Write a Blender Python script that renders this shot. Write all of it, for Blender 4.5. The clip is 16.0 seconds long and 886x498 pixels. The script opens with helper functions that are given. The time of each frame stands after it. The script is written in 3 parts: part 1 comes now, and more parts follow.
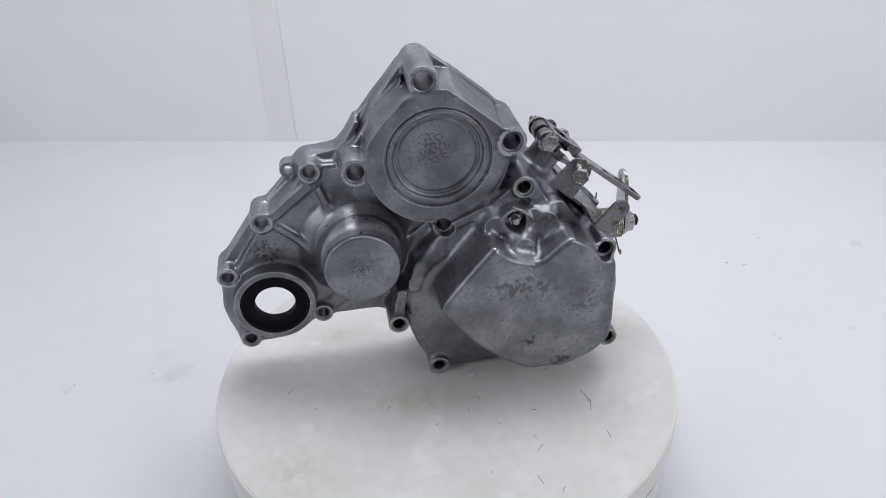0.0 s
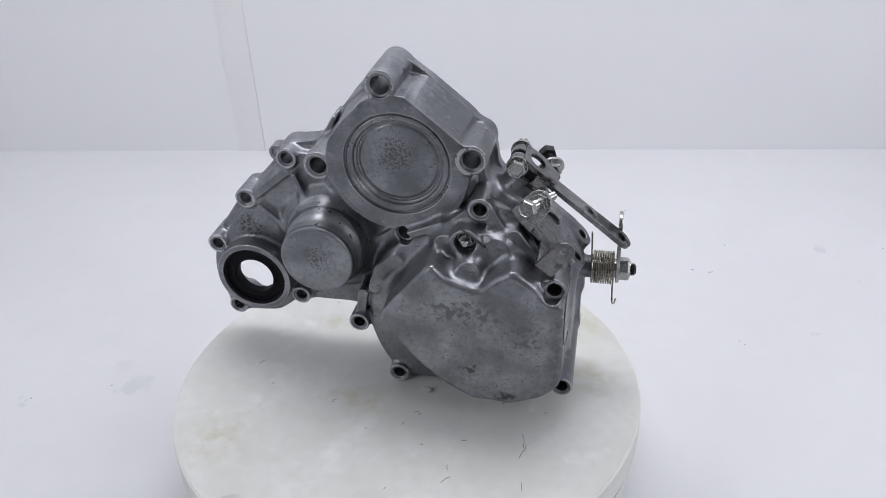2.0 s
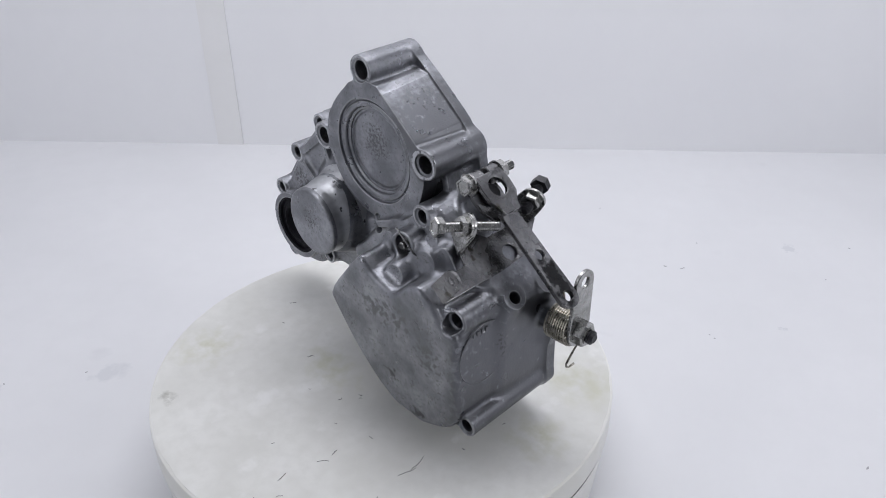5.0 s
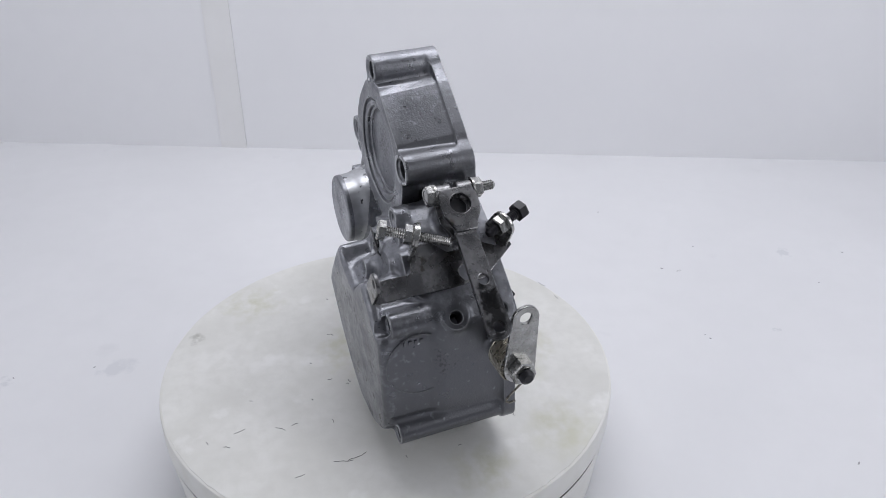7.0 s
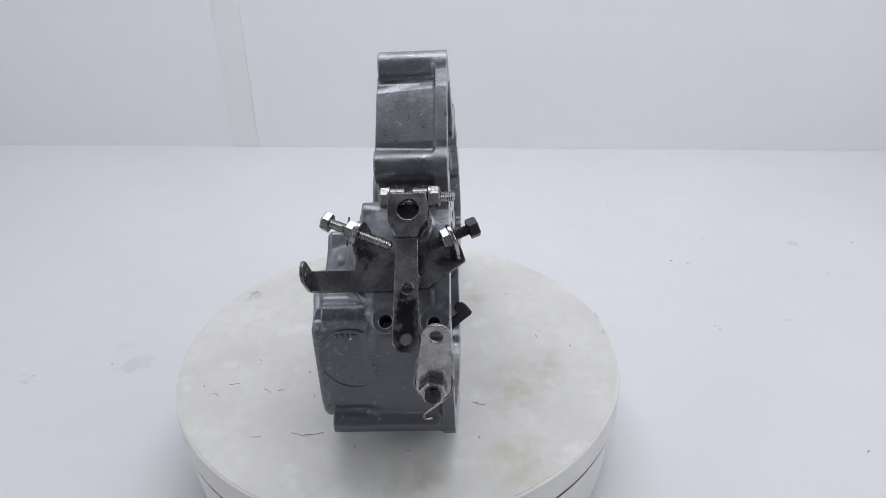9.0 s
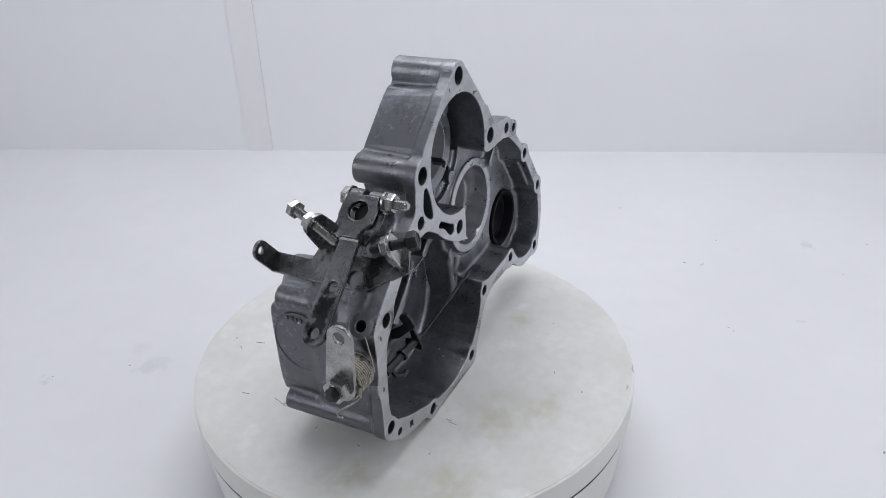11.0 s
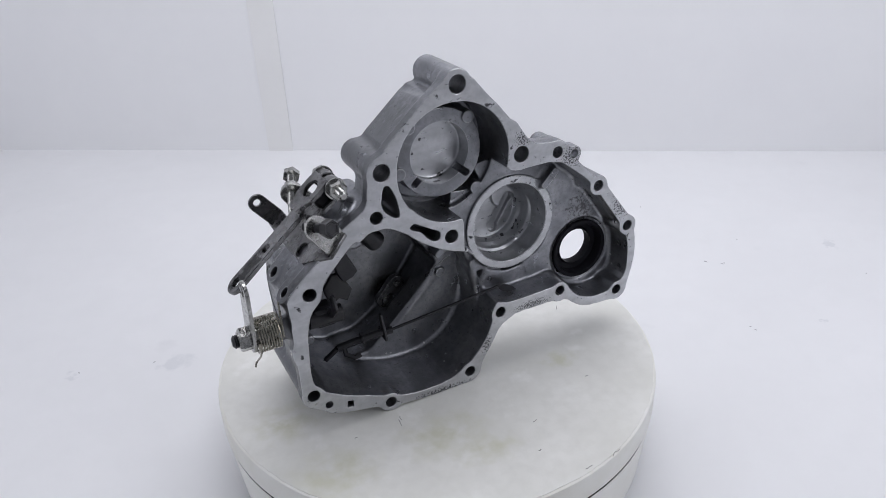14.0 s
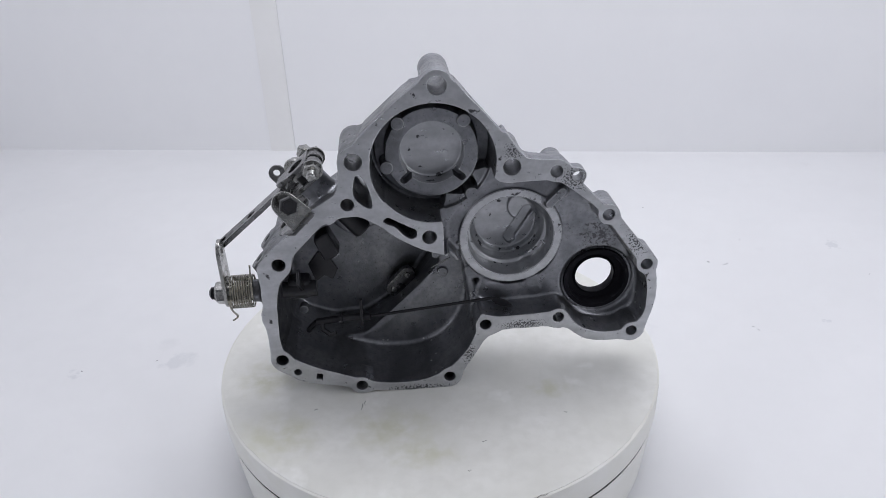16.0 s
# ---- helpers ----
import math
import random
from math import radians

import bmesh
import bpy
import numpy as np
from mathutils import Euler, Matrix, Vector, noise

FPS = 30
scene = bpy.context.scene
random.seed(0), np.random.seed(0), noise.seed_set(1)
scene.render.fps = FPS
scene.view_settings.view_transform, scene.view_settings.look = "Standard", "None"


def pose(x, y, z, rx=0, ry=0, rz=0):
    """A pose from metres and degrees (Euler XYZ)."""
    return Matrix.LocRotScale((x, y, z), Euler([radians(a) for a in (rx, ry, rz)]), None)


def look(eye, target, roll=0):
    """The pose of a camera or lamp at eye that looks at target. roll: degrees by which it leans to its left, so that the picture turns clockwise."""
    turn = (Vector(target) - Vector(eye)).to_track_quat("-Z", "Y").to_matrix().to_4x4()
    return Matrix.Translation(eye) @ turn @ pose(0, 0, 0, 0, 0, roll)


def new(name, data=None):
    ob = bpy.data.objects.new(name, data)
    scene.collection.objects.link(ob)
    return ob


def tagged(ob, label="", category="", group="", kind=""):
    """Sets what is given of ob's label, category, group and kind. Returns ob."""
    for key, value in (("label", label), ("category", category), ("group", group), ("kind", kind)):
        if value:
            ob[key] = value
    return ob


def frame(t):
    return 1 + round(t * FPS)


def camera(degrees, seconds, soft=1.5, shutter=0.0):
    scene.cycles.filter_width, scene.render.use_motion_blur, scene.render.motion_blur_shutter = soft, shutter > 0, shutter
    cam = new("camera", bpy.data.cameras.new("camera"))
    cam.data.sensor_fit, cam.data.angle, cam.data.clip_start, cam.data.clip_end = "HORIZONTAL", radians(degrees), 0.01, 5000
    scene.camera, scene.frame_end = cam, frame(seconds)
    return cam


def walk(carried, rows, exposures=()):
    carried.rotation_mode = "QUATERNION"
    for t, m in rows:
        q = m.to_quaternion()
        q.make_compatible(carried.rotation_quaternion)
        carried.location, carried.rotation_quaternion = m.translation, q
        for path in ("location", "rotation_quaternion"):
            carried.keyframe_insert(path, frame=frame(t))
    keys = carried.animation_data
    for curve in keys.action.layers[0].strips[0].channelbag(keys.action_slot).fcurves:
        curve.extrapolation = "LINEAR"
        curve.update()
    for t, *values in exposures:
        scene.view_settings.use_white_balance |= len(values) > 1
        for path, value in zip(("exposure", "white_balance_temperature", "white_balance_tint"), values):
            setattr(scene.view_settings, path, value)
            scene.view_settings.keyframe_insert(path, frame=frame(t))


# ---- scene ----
cam = camera(58.72, 16.0, soft=0.5)


def TURN(yaw, pitch, roll):
    """Camera turn: yaw to the left of +y, pitch up, roll as in look()."""
    return pose(0, 0, 0, 0, 0, yaw) @ pose(0, 0, 0, 90 + pitch) @ pose(0, 0, 0, 0, 0, roll)


walk(cam, [
    (0, pose(0.0158, -0.4341, 0.3645) @ TURN(1.673, -31.388, -2.993)),
    (0.5, pose(0.0183, -0.4317, 0.3618) @ TURN(1.290, -31.131, -2.739)),
    (1, pose(0.0217, -0.4311, 0.3596) @ TURN(0.871, -30.926, -2.612)),
    (1.5, pose(0.0227, -0.4325, 0.3594) @ TURN(0.226, -30.797, -2.465)),
    (2, pose(0.0264, -0.4317, 0.3591) @ TURN(-0.255, -30.640, -2.266)),
    (2.5, pose(0.0285, -0.4278, 0.3584) @ TURN(-0.510, -30.723, -2.358)),
    (3, pose(0.0309, -0.4287, 0.3588) @ TURN(-0.910, -30.593, -2.136)),
    (3.5, pose(0.0297, -0.4300, 0.3561) @ TURN(-1.286, -30.657, -1.855)),
    (4, pose(0.0269, -0.4370, 0.3537) @ TURN(-1.601, -30.583, -1.382)),
    (6.5, pose(0.0230, -0.4538, 0.3529) @ TURN(-2.814, -29.807, 0.233)),
    (7, pose(0.0186, -0.4611, 0.3536) @ TURN(-2.621, -29.670, 0.111)),
    (7.5, pose(0.0183, -0.4621, 0.3537) @ TURN(-2.246, -29.768, -0.159)),
    (8, pose(0.0211, -0.4633, 0.3542) @ TURN(-1.861, -29.774, -0.519)),
    (8.5, pose(0.0217, -0.4665, 0.3559) @ TURN(-1.665, -29.898, -0.914)),
    (9, pose(0.0213, -0.4687, 0.3561) @ TURN(-1.514, -29.894, -1.183)),
    (11.5, pose(0.0167, -0.4733, 0.3566) @ TURN(-0.405, -29.554, -1.827)),
    (12, pose(0.0146, -0.4734, 0.3552) @ TURN(-0.216, -29.598, -1.979)),
    (12.5, pose(0.0123, -0.4737, 0.3541) @ TURN(-0.056, -29.584, -2.102)),
    (13, pose(0.0145, -0.4737, 0.3539) @ TURN(0.276, -29.656, -2.306)),
    (13.5, pose(0.0136, -0.4756, 0.3554) @ TURN(0.510, -29.599, -2.315)),
    (14, pose(0.0146, -0.4770, 0.3563) @ TURN(0.778, -29.480, -2.358)),
    (14.5, pose(0.0141, -0.4776, 0.3552) @ TURN(0.831, -29.352, -2.334)),
    (15, pose(0.0130, -0.4774, 0.3534) @ TURN(0.830, -29.277, -2.322)),
    (15.5, pose(0.0157, -0.4770, 0.3538) @ TURN(0.950, -29.309, -2.334)),
    (16, pose(0.0131, -0.4782, 0.3541) @ TURN(0.878, -29.319, -2.281)),
], exposures=[(0, -0.36), (4, -0.38), (6.5, -0.44), (9, -0.46), (12, -0.38), (16, -0.34)])

SPIN = [(0, -4.90), (0.5, 0.84), (1, 6.62), (1.5, 12.45), (2, 18.31), (2.5, 24.17), (3, 30.01), (3.5, 35.77), (4, 41.51), (4.5, 47.27), (5, 53.02), (5.5, 58.78), (6, 64.53), (6.5, 70.28), (7, 75.97), (7.5, 81.65), (8, 87.37), (8.5, 93.17), (9, 99.06), (9.5, 105.07), (10, 111.07), (10.5, 117.08), (11, 123.09), (11.5, 129.10), (12, 134.95), (12.5, 140.67), (13, 146.37), (13.5, 152.15), (14, 157.90), (14.5, 163.60), (15, 169.25), (15.5, 174.92), (16, 180.61)]

# ---- light ----
world = bpy.data.worlds.new("room_light")
scene.world = world
world.use_nodes = True
world.node_tree.nodes["Background"].inputs["Color"].default_value = (0.86, 0.89, 1.0, 1)
world.node_tree.nodes["Background"].inputs["Strength"].default_value = 0.27


def area_lamp(name, eye, target, sx, sy, watts, colour):
    data = bpy.data.lights.new(name, "AREA")
    data.shape, data.size, data.size_y, data.energy, data.color = "RECTANGLE", sx, sy, watts, colour
    ob = new(name, data)
    ob.matrix_world = look(eye, target)
    return ob


area_lamp("softbox_lamp", (0.08, 0.26, 0.985), (0.10, 0.36, 0.0), 0.85, 0.45, 7.9, (0.94, 0.94, 0.995))
# unseen fill lamps, added to lift the backdrop, floor and camera-facing metal
for side in (-1, 1):
    area_lamp("side_fill_lamp", (side * 0.80, -0.48, 0.56), (side * 0.1, 0.45, 0.05), 0.40, 0.55, 2.75 + 0.5 * side, (0.94, 0.94, 0.995))


FLOOR_Z = -0.071


# ---- materials ----
def material(name, base, rough=0.5, metal=0.0, dark=None, scale=40.0, amount=0.5, bump=0.0, bump_scale=300.0, rough_var=0.1,
             spots=None, spot_scale=60.0, spot_edge=(0.30, 0.24), coat=0.0, streak=None, edge_wear_glint=None, stains_and_tones=(), spec=0.5, blur=0.32):
    m = bpy.data.materials.new(name)
    m.use_nodes = True
    nt = m.node_tree
    p = nt.nodes["Principled BSDF"]
    p.inputs["Metallic"].default_value = metal
    p.inputs["Coat Weight"].default_value = coat
    p.inputs["Specular IOR Level"].default_value = spec
    co = nt.nodes.new("ShaderNodeTexCoord")
    link = nt.links.new
    vec = co.outputs["Object"]
    if streak:
        mp = nt.nodes.new("ShaderNodeMapping")
        mp.inputs["Scale"].default_value = streak
        link(vec, mp.inputs["Vector"])
        vec2 = mp.outputs["Vector"]
    else:
        vec2 = vec

    def tex(sc, detail=6.0, source=None):
        n = nt.nodes.new("ShaderNodeTexNoise")
        n.inputs["Scale"].default_value, n.inputs["Detail"].default_value = sc, detail
        link(source or vec, n.inputs["Vector"])
        return n.outputs["Fac"]

    def ramp(fac, a, b, ca, cb):
        r = nt.nodes.new("ShaderNodeMapRange")
        r.inputs["From Min"].default_value, r.inputs["From Max"].default_value = a, b
        r.inputs["To Min"].default_value, r.inputs["To Max"].default_value = ca, cb
        link(fac, r.inputs["Value"])
        return r.outputs["Result"]

    def mix(fac, a, b):
        x = nt.nodes.new("ShaderNodeMix")
        x.data_type = "RGBA"
        link(fac, x.inputs["Factor"])
        for sock, v in ((x.inputs["A"], a), (x.inputs["B"], b)):
            if isinstance(v, tuple):
                sock.default_value = (*v, 1)
            else:
                link(v, sock)
        return x.outputs["Result"]

    dark = dark or tuple(c * 0.7 for c in base)
    col = mix(ramp(tex(scale, 6, vec2), 0.35, 0.68, 0, amount), base, dark)
    col = mix(ramp(tex(scale * 7, 3), 0.4, 0.7, 0, amount * 0.5), col, dark)
    if spots:
        a, b = spot_edge
        col = mix(ramp(tex(spot_scale, 4), a, b, 0.0, 1.0), col, spots)
    for place, size, grain, edge, tone in stains_and_tones:
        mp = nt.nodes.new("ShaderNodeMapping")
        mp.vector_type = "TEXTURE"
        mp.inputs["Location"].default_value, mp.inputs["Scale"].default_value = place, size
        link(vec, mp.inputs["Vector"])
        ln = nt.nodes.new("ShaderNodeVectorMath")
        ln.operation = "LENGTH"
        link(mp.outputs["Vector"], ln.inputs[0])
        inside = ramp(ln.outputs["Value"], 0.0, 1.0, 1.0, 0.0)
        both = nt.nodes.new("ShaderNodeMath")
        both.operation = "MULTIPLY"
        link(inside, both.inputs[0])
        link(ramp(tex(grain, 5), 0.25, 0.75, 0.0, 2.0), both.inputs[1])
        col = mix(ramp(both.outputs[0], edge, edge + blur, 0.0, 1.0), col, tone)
    # convex edges coloured lighter: rubbed metal plus painted-in edge highlights
    if edge_wear_glint:
        geo = nt.nodes.new("ShaderNodeNewGeometry")
        col = mix(ramp(geo.outputs["Pointiness"], 0.515, 0.575, 0.0, 0.9), col, edge_wear_glint)
    link(col, p.inputs["Base Color"])
    link(ramp(tex(scale * 2.3, 5, vec2), 0.3, 0.7, max(rough - rough_var, 0.02), min(rough + rough_var, 1.0)), p.inputs["Roughness"])
    if bump:
        b = nt.nodes.new("ShaderNodeBump")
        b.inputs["Strength"].default_value, b.inputs["Distance"].default_value = bump, 0.0006
        link(tex(bump_scale, 4, vec2), b.inputs["Height"])
        link(b.outputs["Normal"], p.inputs["Normal"])
    return m


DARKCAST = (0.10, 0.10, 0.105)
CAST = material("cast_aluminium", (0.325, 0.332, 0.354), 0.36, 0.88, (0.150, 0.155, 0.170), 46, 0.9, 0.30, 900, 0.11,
                spots=(0.15, 0.15, 0.158), spot_scale=620, spot_edge=(0.39, 0.30), edge_wear_glint=(0.56, 0.57, 0.58),
                stains_and_tones=(((0.051, -0.0797, 0.044), (0.012, 0.004, 0.008), 260, 0.50, DARKCAST), ((0.073, -0.0795, 0.024), (0.012, 0.004, 0.008), 260, 0.50, DARKCAST),
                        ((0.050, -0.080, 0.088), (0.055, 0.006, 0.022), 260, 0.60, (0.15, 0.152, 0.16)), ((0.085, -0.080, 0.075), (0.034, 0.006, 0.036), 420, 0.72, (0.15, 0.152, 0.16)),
                        # darker tone over the round cover's recessed face and the left cap
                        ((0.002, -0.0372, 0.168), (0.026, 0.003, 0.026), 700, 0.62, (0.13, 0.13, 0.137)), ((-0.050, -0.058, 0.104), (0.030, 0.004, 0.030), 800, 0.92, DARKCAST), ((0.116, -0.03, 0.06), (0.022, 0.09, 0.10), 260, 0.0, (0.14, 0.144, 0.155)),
                        # broad darker tones: right flank (end of entry above), upper right slope
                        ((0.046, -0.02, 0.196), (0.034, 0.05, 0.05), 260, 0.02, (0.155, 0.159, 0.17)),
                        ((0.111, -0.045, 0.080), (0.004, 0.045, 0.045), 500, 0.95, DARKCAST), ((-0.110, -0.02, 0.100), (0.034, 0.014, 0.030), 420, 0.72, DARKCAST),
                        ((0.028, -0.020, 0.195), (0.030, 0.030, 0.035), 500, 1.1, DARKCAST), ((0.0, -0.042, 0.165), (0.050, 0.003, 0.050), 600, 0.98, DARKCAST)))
MARK = material("cast_mark", (0.20, 0.205, 0.215), 0.45, 0.85, (0.12, 0.12, 0.13), 60, 0.7)
MACHINED = material("machined_aluminium", (0.54, 0.55, 0.57), 0.36, 0.88, (0.33, 0.335, 0.35), 50, 0.6, 0.12, 700, 0.10,
                    spots=(0.07, 0.07, 0.075), spot_scale=140, spot_edge=(0.36, 0.32), streak=(1, 1, 2.5), edge_wear_glint=(0.66, 0.67, 0.68),
                    stains_and_tones=(((-0.055, 0, 0.046), (0.034, 0.01, 0.008), 900, 0.62, DARKCAST), ((-0.088, 0, 0.150), (0.030, 0.01, 0.020), 800, 0.66, DARKCAST),
                            ((0.020, 0, 0.0), (0.060, 0.01, 0.007), 700, 0.66, DARKCAST), ((-0.130, 0, 0.105), (0.020, 0.01, 0.030), 800, 0.70, DARKCAST),
                            ((-0.048, 0, 0.170), (0.016, 0.01, 0.016), 900, 0.72, DARKCAST), ((-0.018, 0, 0.026), (0.012, 0.01, 0.024), 800, 0.70, DARKCAST)))
ZINC = material("zinc_plated_steel", (0.46, 0.46, 0.45), 0.24, 1.0, (0.20, 0.20, 0.185), 120, 0.6, 0.1, 1200, 0.10)
PLATE = material("plated_sheet_steel", (0.25, 0.25, 0.253), 0.27, 0.95, (0.08, 0.08, 0.083), 55, 0.8, 0.12, 900, 0.10,
                 spots=(0.10, 0.095, 0.085), spot_scale=120, spot_edge=(0.36, 0.30))
SPRING = material("spring_wire", (0.36, 0.345, 0.30), 0.30, 1.0, (0.22, 0.20, 0.16), 150, 0.6)
ARMSTEEL = material("worn_arm_steel", (0.26, 0.26, 0.265), 0.27, 0.95, (0.10, 0.10, 0.103), 55, 0.8, 0.12, 900, 0.10,
                    stains_and_tones=(((0.130, -0.0222, 0.118), (0.026, 0.0085, 0.024), 260, 0.16, (0.03, 0.03, 0.031)),))
BLACK = material("black_oxide_steel", (0.014, 0.014, 0.018), 0.38, 0.3, (0.03, 0.03, 0.032), 90, 0.6, 0.15, 900)
RUBBER = material("black_rubber", (0.008, 0.008, 0.011), 0.60, 0.0, (0.012, 0.012, 0.016), 60, 0.5, 0.1, 700, spec=0.10)
DISC = material("cream_plastic", (0.78, 0.78, 0.755), 0.42, 0.0, (0.70, 0.695, 0.63), 11, 0.8, 0.05, 500, 0.08,
                spots=(0.60, 0.60, 0.50), spot_scale=9, spot_edge=(0.33, 0.20))
OLIVE = (0.60, 0.60, 0.50)
FILM = material("matt_film", (0.765, 0.765, 0.735), 0.50, 0.0, (0.64, 0.64, 0.60), 17, 0.85, 0.06, 500, 0.12,
                spots=(0.81, 0.81, 0.79), spot_scale=26, spot_edge=(0.40, 0.30), blur=0.95,
                stains_and_tones=(((0.030, 0.086, 0), (0.044, 0.030, 0.01), 75, 0.20, OLIVE), ((0.104, 0.092, 0), (0.040, 0.034, 0.01), 80, 0.15, OLIVE),
                        ((-0.064, -0.1334, 0), (0.014, 0.009, 0.01), 200, 0.30, (0.40, 0.40, 0.36)), ((0.009, 0.110, 0), (0.034, 0.022, 0.01), 85, 0.25, OLIVE),
                        ((-0.077, 0.049, 0), (0.024, 0.014, 0.01), 110, 0.25, OLIVE), ((-0.10, -0.09, 0), (0.040, 0.040, 0.01), 90, 0.35, OLIVE),
                        ((0.122, 0.032, 0), (0.034, 0.030, 0.01), 95, 0.25, OLIVE), ((-0.02, -0.03, 0), (0.05, 0.03, 0.01), 90, 0.35, OLIVE),
                        ((0.055, 0.030, 0), (0.030, 0.022, 0.01), 100, 0.35, OLIVE)))
BASE = material("white_plastic", (0.78, 0.78, 0.75), 0.45, 0.0, (0.72, 0.72, 0.68), 14, 0.6)
# near-black colour painting the shade in the turntable's groove
GAP = material("gap_shade", (0.03, 0.03, 0.03), 0.8)
PAPER = material("white_board", (0.86, 0.865, 0.88), 0.55, 0.0, (0.83, 0.835, 0.855), 5, 0.7, 0.03, 200, 0.08)
GREY = (0.66, 0.67, 0.69)
FLOORM = material("white_table_sheet", (0.76, 0.765, 0.78), 0.50, 0.0, (0.72, 0.725, 0.74), 6, 0.7, 0.03, 250, 0.10,
                  spots=(0.69, 0.695, 0.71), spot_scale=14, spot_edge=(0.32, 0.22),
                  stains_and_tones=(((-0.2435, 0.0909, FLOOR_Z), (0.040, 0.022, 0.01), 60, 0.45, GREY), ((-0.325, 0.075, FLOOR_Z), (0.014, 0.012, 0.01), 90, 0.45, GREY),
                          ((0.355, 0.12, FLOOR_Z), (0.008, 0.006, 0.01), 150, 0.5, GREY), ((0.42, 0.26, FLOOR_Z), (0.016, 0.020, 0.01), 120, 0.6, GREY)))
STRIP = material("aged_paper_strip", (0.83, 0.83, 0.83), 0.6, 0.0, (0.80, 0.80, 0.796), 9, 0.7)
DIRT = material("dark_dirt", (0.27, 0.27, 0.26), 0.8)
FLECK = material("grey_fleck", (0.42, 0.42, 0.43), 0.8)
CHIP = material("clear_plastic_chip", (0.75, 0.75, 0.73), 0.25)


# ---- mesh helpers ----
def link_mesh(name, bm, mats, parent=None, label="", smooth=None):
    me = bpy.data.meshes.new(name)
    bm.normal_update()
    bm.to_mesh(me)
    bm.free()
    for m in mats if isinstance(mats, (list, tuple)) else [mats]:
        me.materials.append(m)
    if smooth is not None:
        me.polygons.foreach_set("use_smooth", [True] * len(me.polygons))
        me.set_sharp_from_angle(angle=radians(smooth))
    ob = new(name, me)
    if parent:
        ob.parent = parent
    return tagged(ob, label) if label else ob


def part(name, bm, mat, parent, label="", smooth=20.5):
    ob = link_mesh(name, bm, mat, parent, label, smooth)
    if parent.type == "EMPTY" and parent.name.startswith("gear_case"):
        ob.matrix_basis = AXES
    return ob


def box(bm, lo, hi, bevel=0.0):
    m = Matrix.Translation([(a + b) / 2 for a, b in zip(lo, hi)]) @ Matrix.Diagonal([*(b - a for a, b in zip(lo, hi)), 1])
    r = bmesh.ops.create_cube(bm, size=1, matrix=m)
    if bevel:
        bmesh.ops.bevel(bm, geom=list({e for v in r["verts"] for e in v.link_edges}), offset=bevel, segments=2, affect="EDGES", profile=0.5)


def frame_of(axis):
    a = Vector(axis).normalized()
    e = a.orthogonal().normalized()
    return a, e, a.cross(e)


def lathe(bm, profile, p, axis, seg=24, turn=0.0):
    """A turned body: profile of (radius, height along axis) from p, closed at radius 0."""
    a, e, f = frame_of(axis)
    p = Vector(p)
    rings = []
    for r, h in profile:
        if r < 1e-7:
            rings.append([bm.verts.new(p + a * h)])
        else:
            rings.append([bm.verts.new(p + a * h + (e * math.cos(q) + f * math.sin(q)) * r) for q in
                          (turn + 2 * math.pi * k / seg for k in range(seg))])
    for u, v in zip(rings, rings[1:]):
        for k in range(seg):
            j = (k + 1) % seg
            ring = [u[k % len(u)], u[j % len(u)], v[j % len(v)], v[k % len(v)]]
            ring = [x for n, x in enumerate(ring) if x not in ring[:n]]
            if len(ring) > 2:
                bm.faces.new(ring)
    bmesh.ops.recalc_face_normals(bm, faces=bm.faces)


def hexagon(bm, r, h, p, axis, washer=0.0, crown=True):
    """A hexagonal head or nut with chamfered corners."""
    c = r * 0.90
    lathe(bm, [(0, 0), (r, 0), (r, h * 0.82), (c, h), (c * 0.8, h), (c * 0.72, h * 0.9) if crown else (c * 0.5, h), (0, h * 0.9 if crown else h)], p, axis, 6)
    if washer:
        lathe(bm, [(0, -0.0012), (washer, -0.0012), (washer, 0), (0, 0)], p, axis, 24)


def thread(bm, r, length, p, axis, pitch=0.0012):
    n = max(2, int(length / pitch))
    prof = [(0, 0)]
    for k in range(n):
        prof += [(r * 0.86, k * pitch), (r, (k + 0.5) * pitch)]
    prof += [(r * 0.8, n * pitch), (r * 0.6, n * pitch + 0.0008), (0, n * pitch + 0.0008)]
    lathe(bm, prof, p, axis, 16)


def wire(bm, pts, r, seg=8):
    pts = [Vector(p) for p in pts]
    rings, last = [], None
    for k, p in enumerate(pts):
        d = (pts[min(k + 1, len(pts) - 1)] - pts[max(k - 1, 0)]).normalized()
        e = d.orthogonal().normalized() if last is None else (last - d * last.dot(d)).normalized()
        last, f = e, d.cross(e)
        rings.append([bm.verts.new(p + (e * math.cos(q) + f * math.sin(q)) * r) for q in (2 * math.pi * n / seg for n in range(seg))])
    for u, v in zip(rings, rings[1:]):
        for n in range(seg):
            bm.faces.new((u[n], u[(n + 1) % seg], v[(n + 1) % seg], v[n]))
    bm.faces.new(rings[0][::-1])
    bm.faces.new(rings[-1])


def arc(cx, cy, r, a0, a1, n=10):
    return [(cx + r * math.cos(radians(a0 + (a1 - a0) * k / n)), cy + r * math.sin(radians(a0 + (a1 - a0) * k / n))) for k in range(n + 1)]


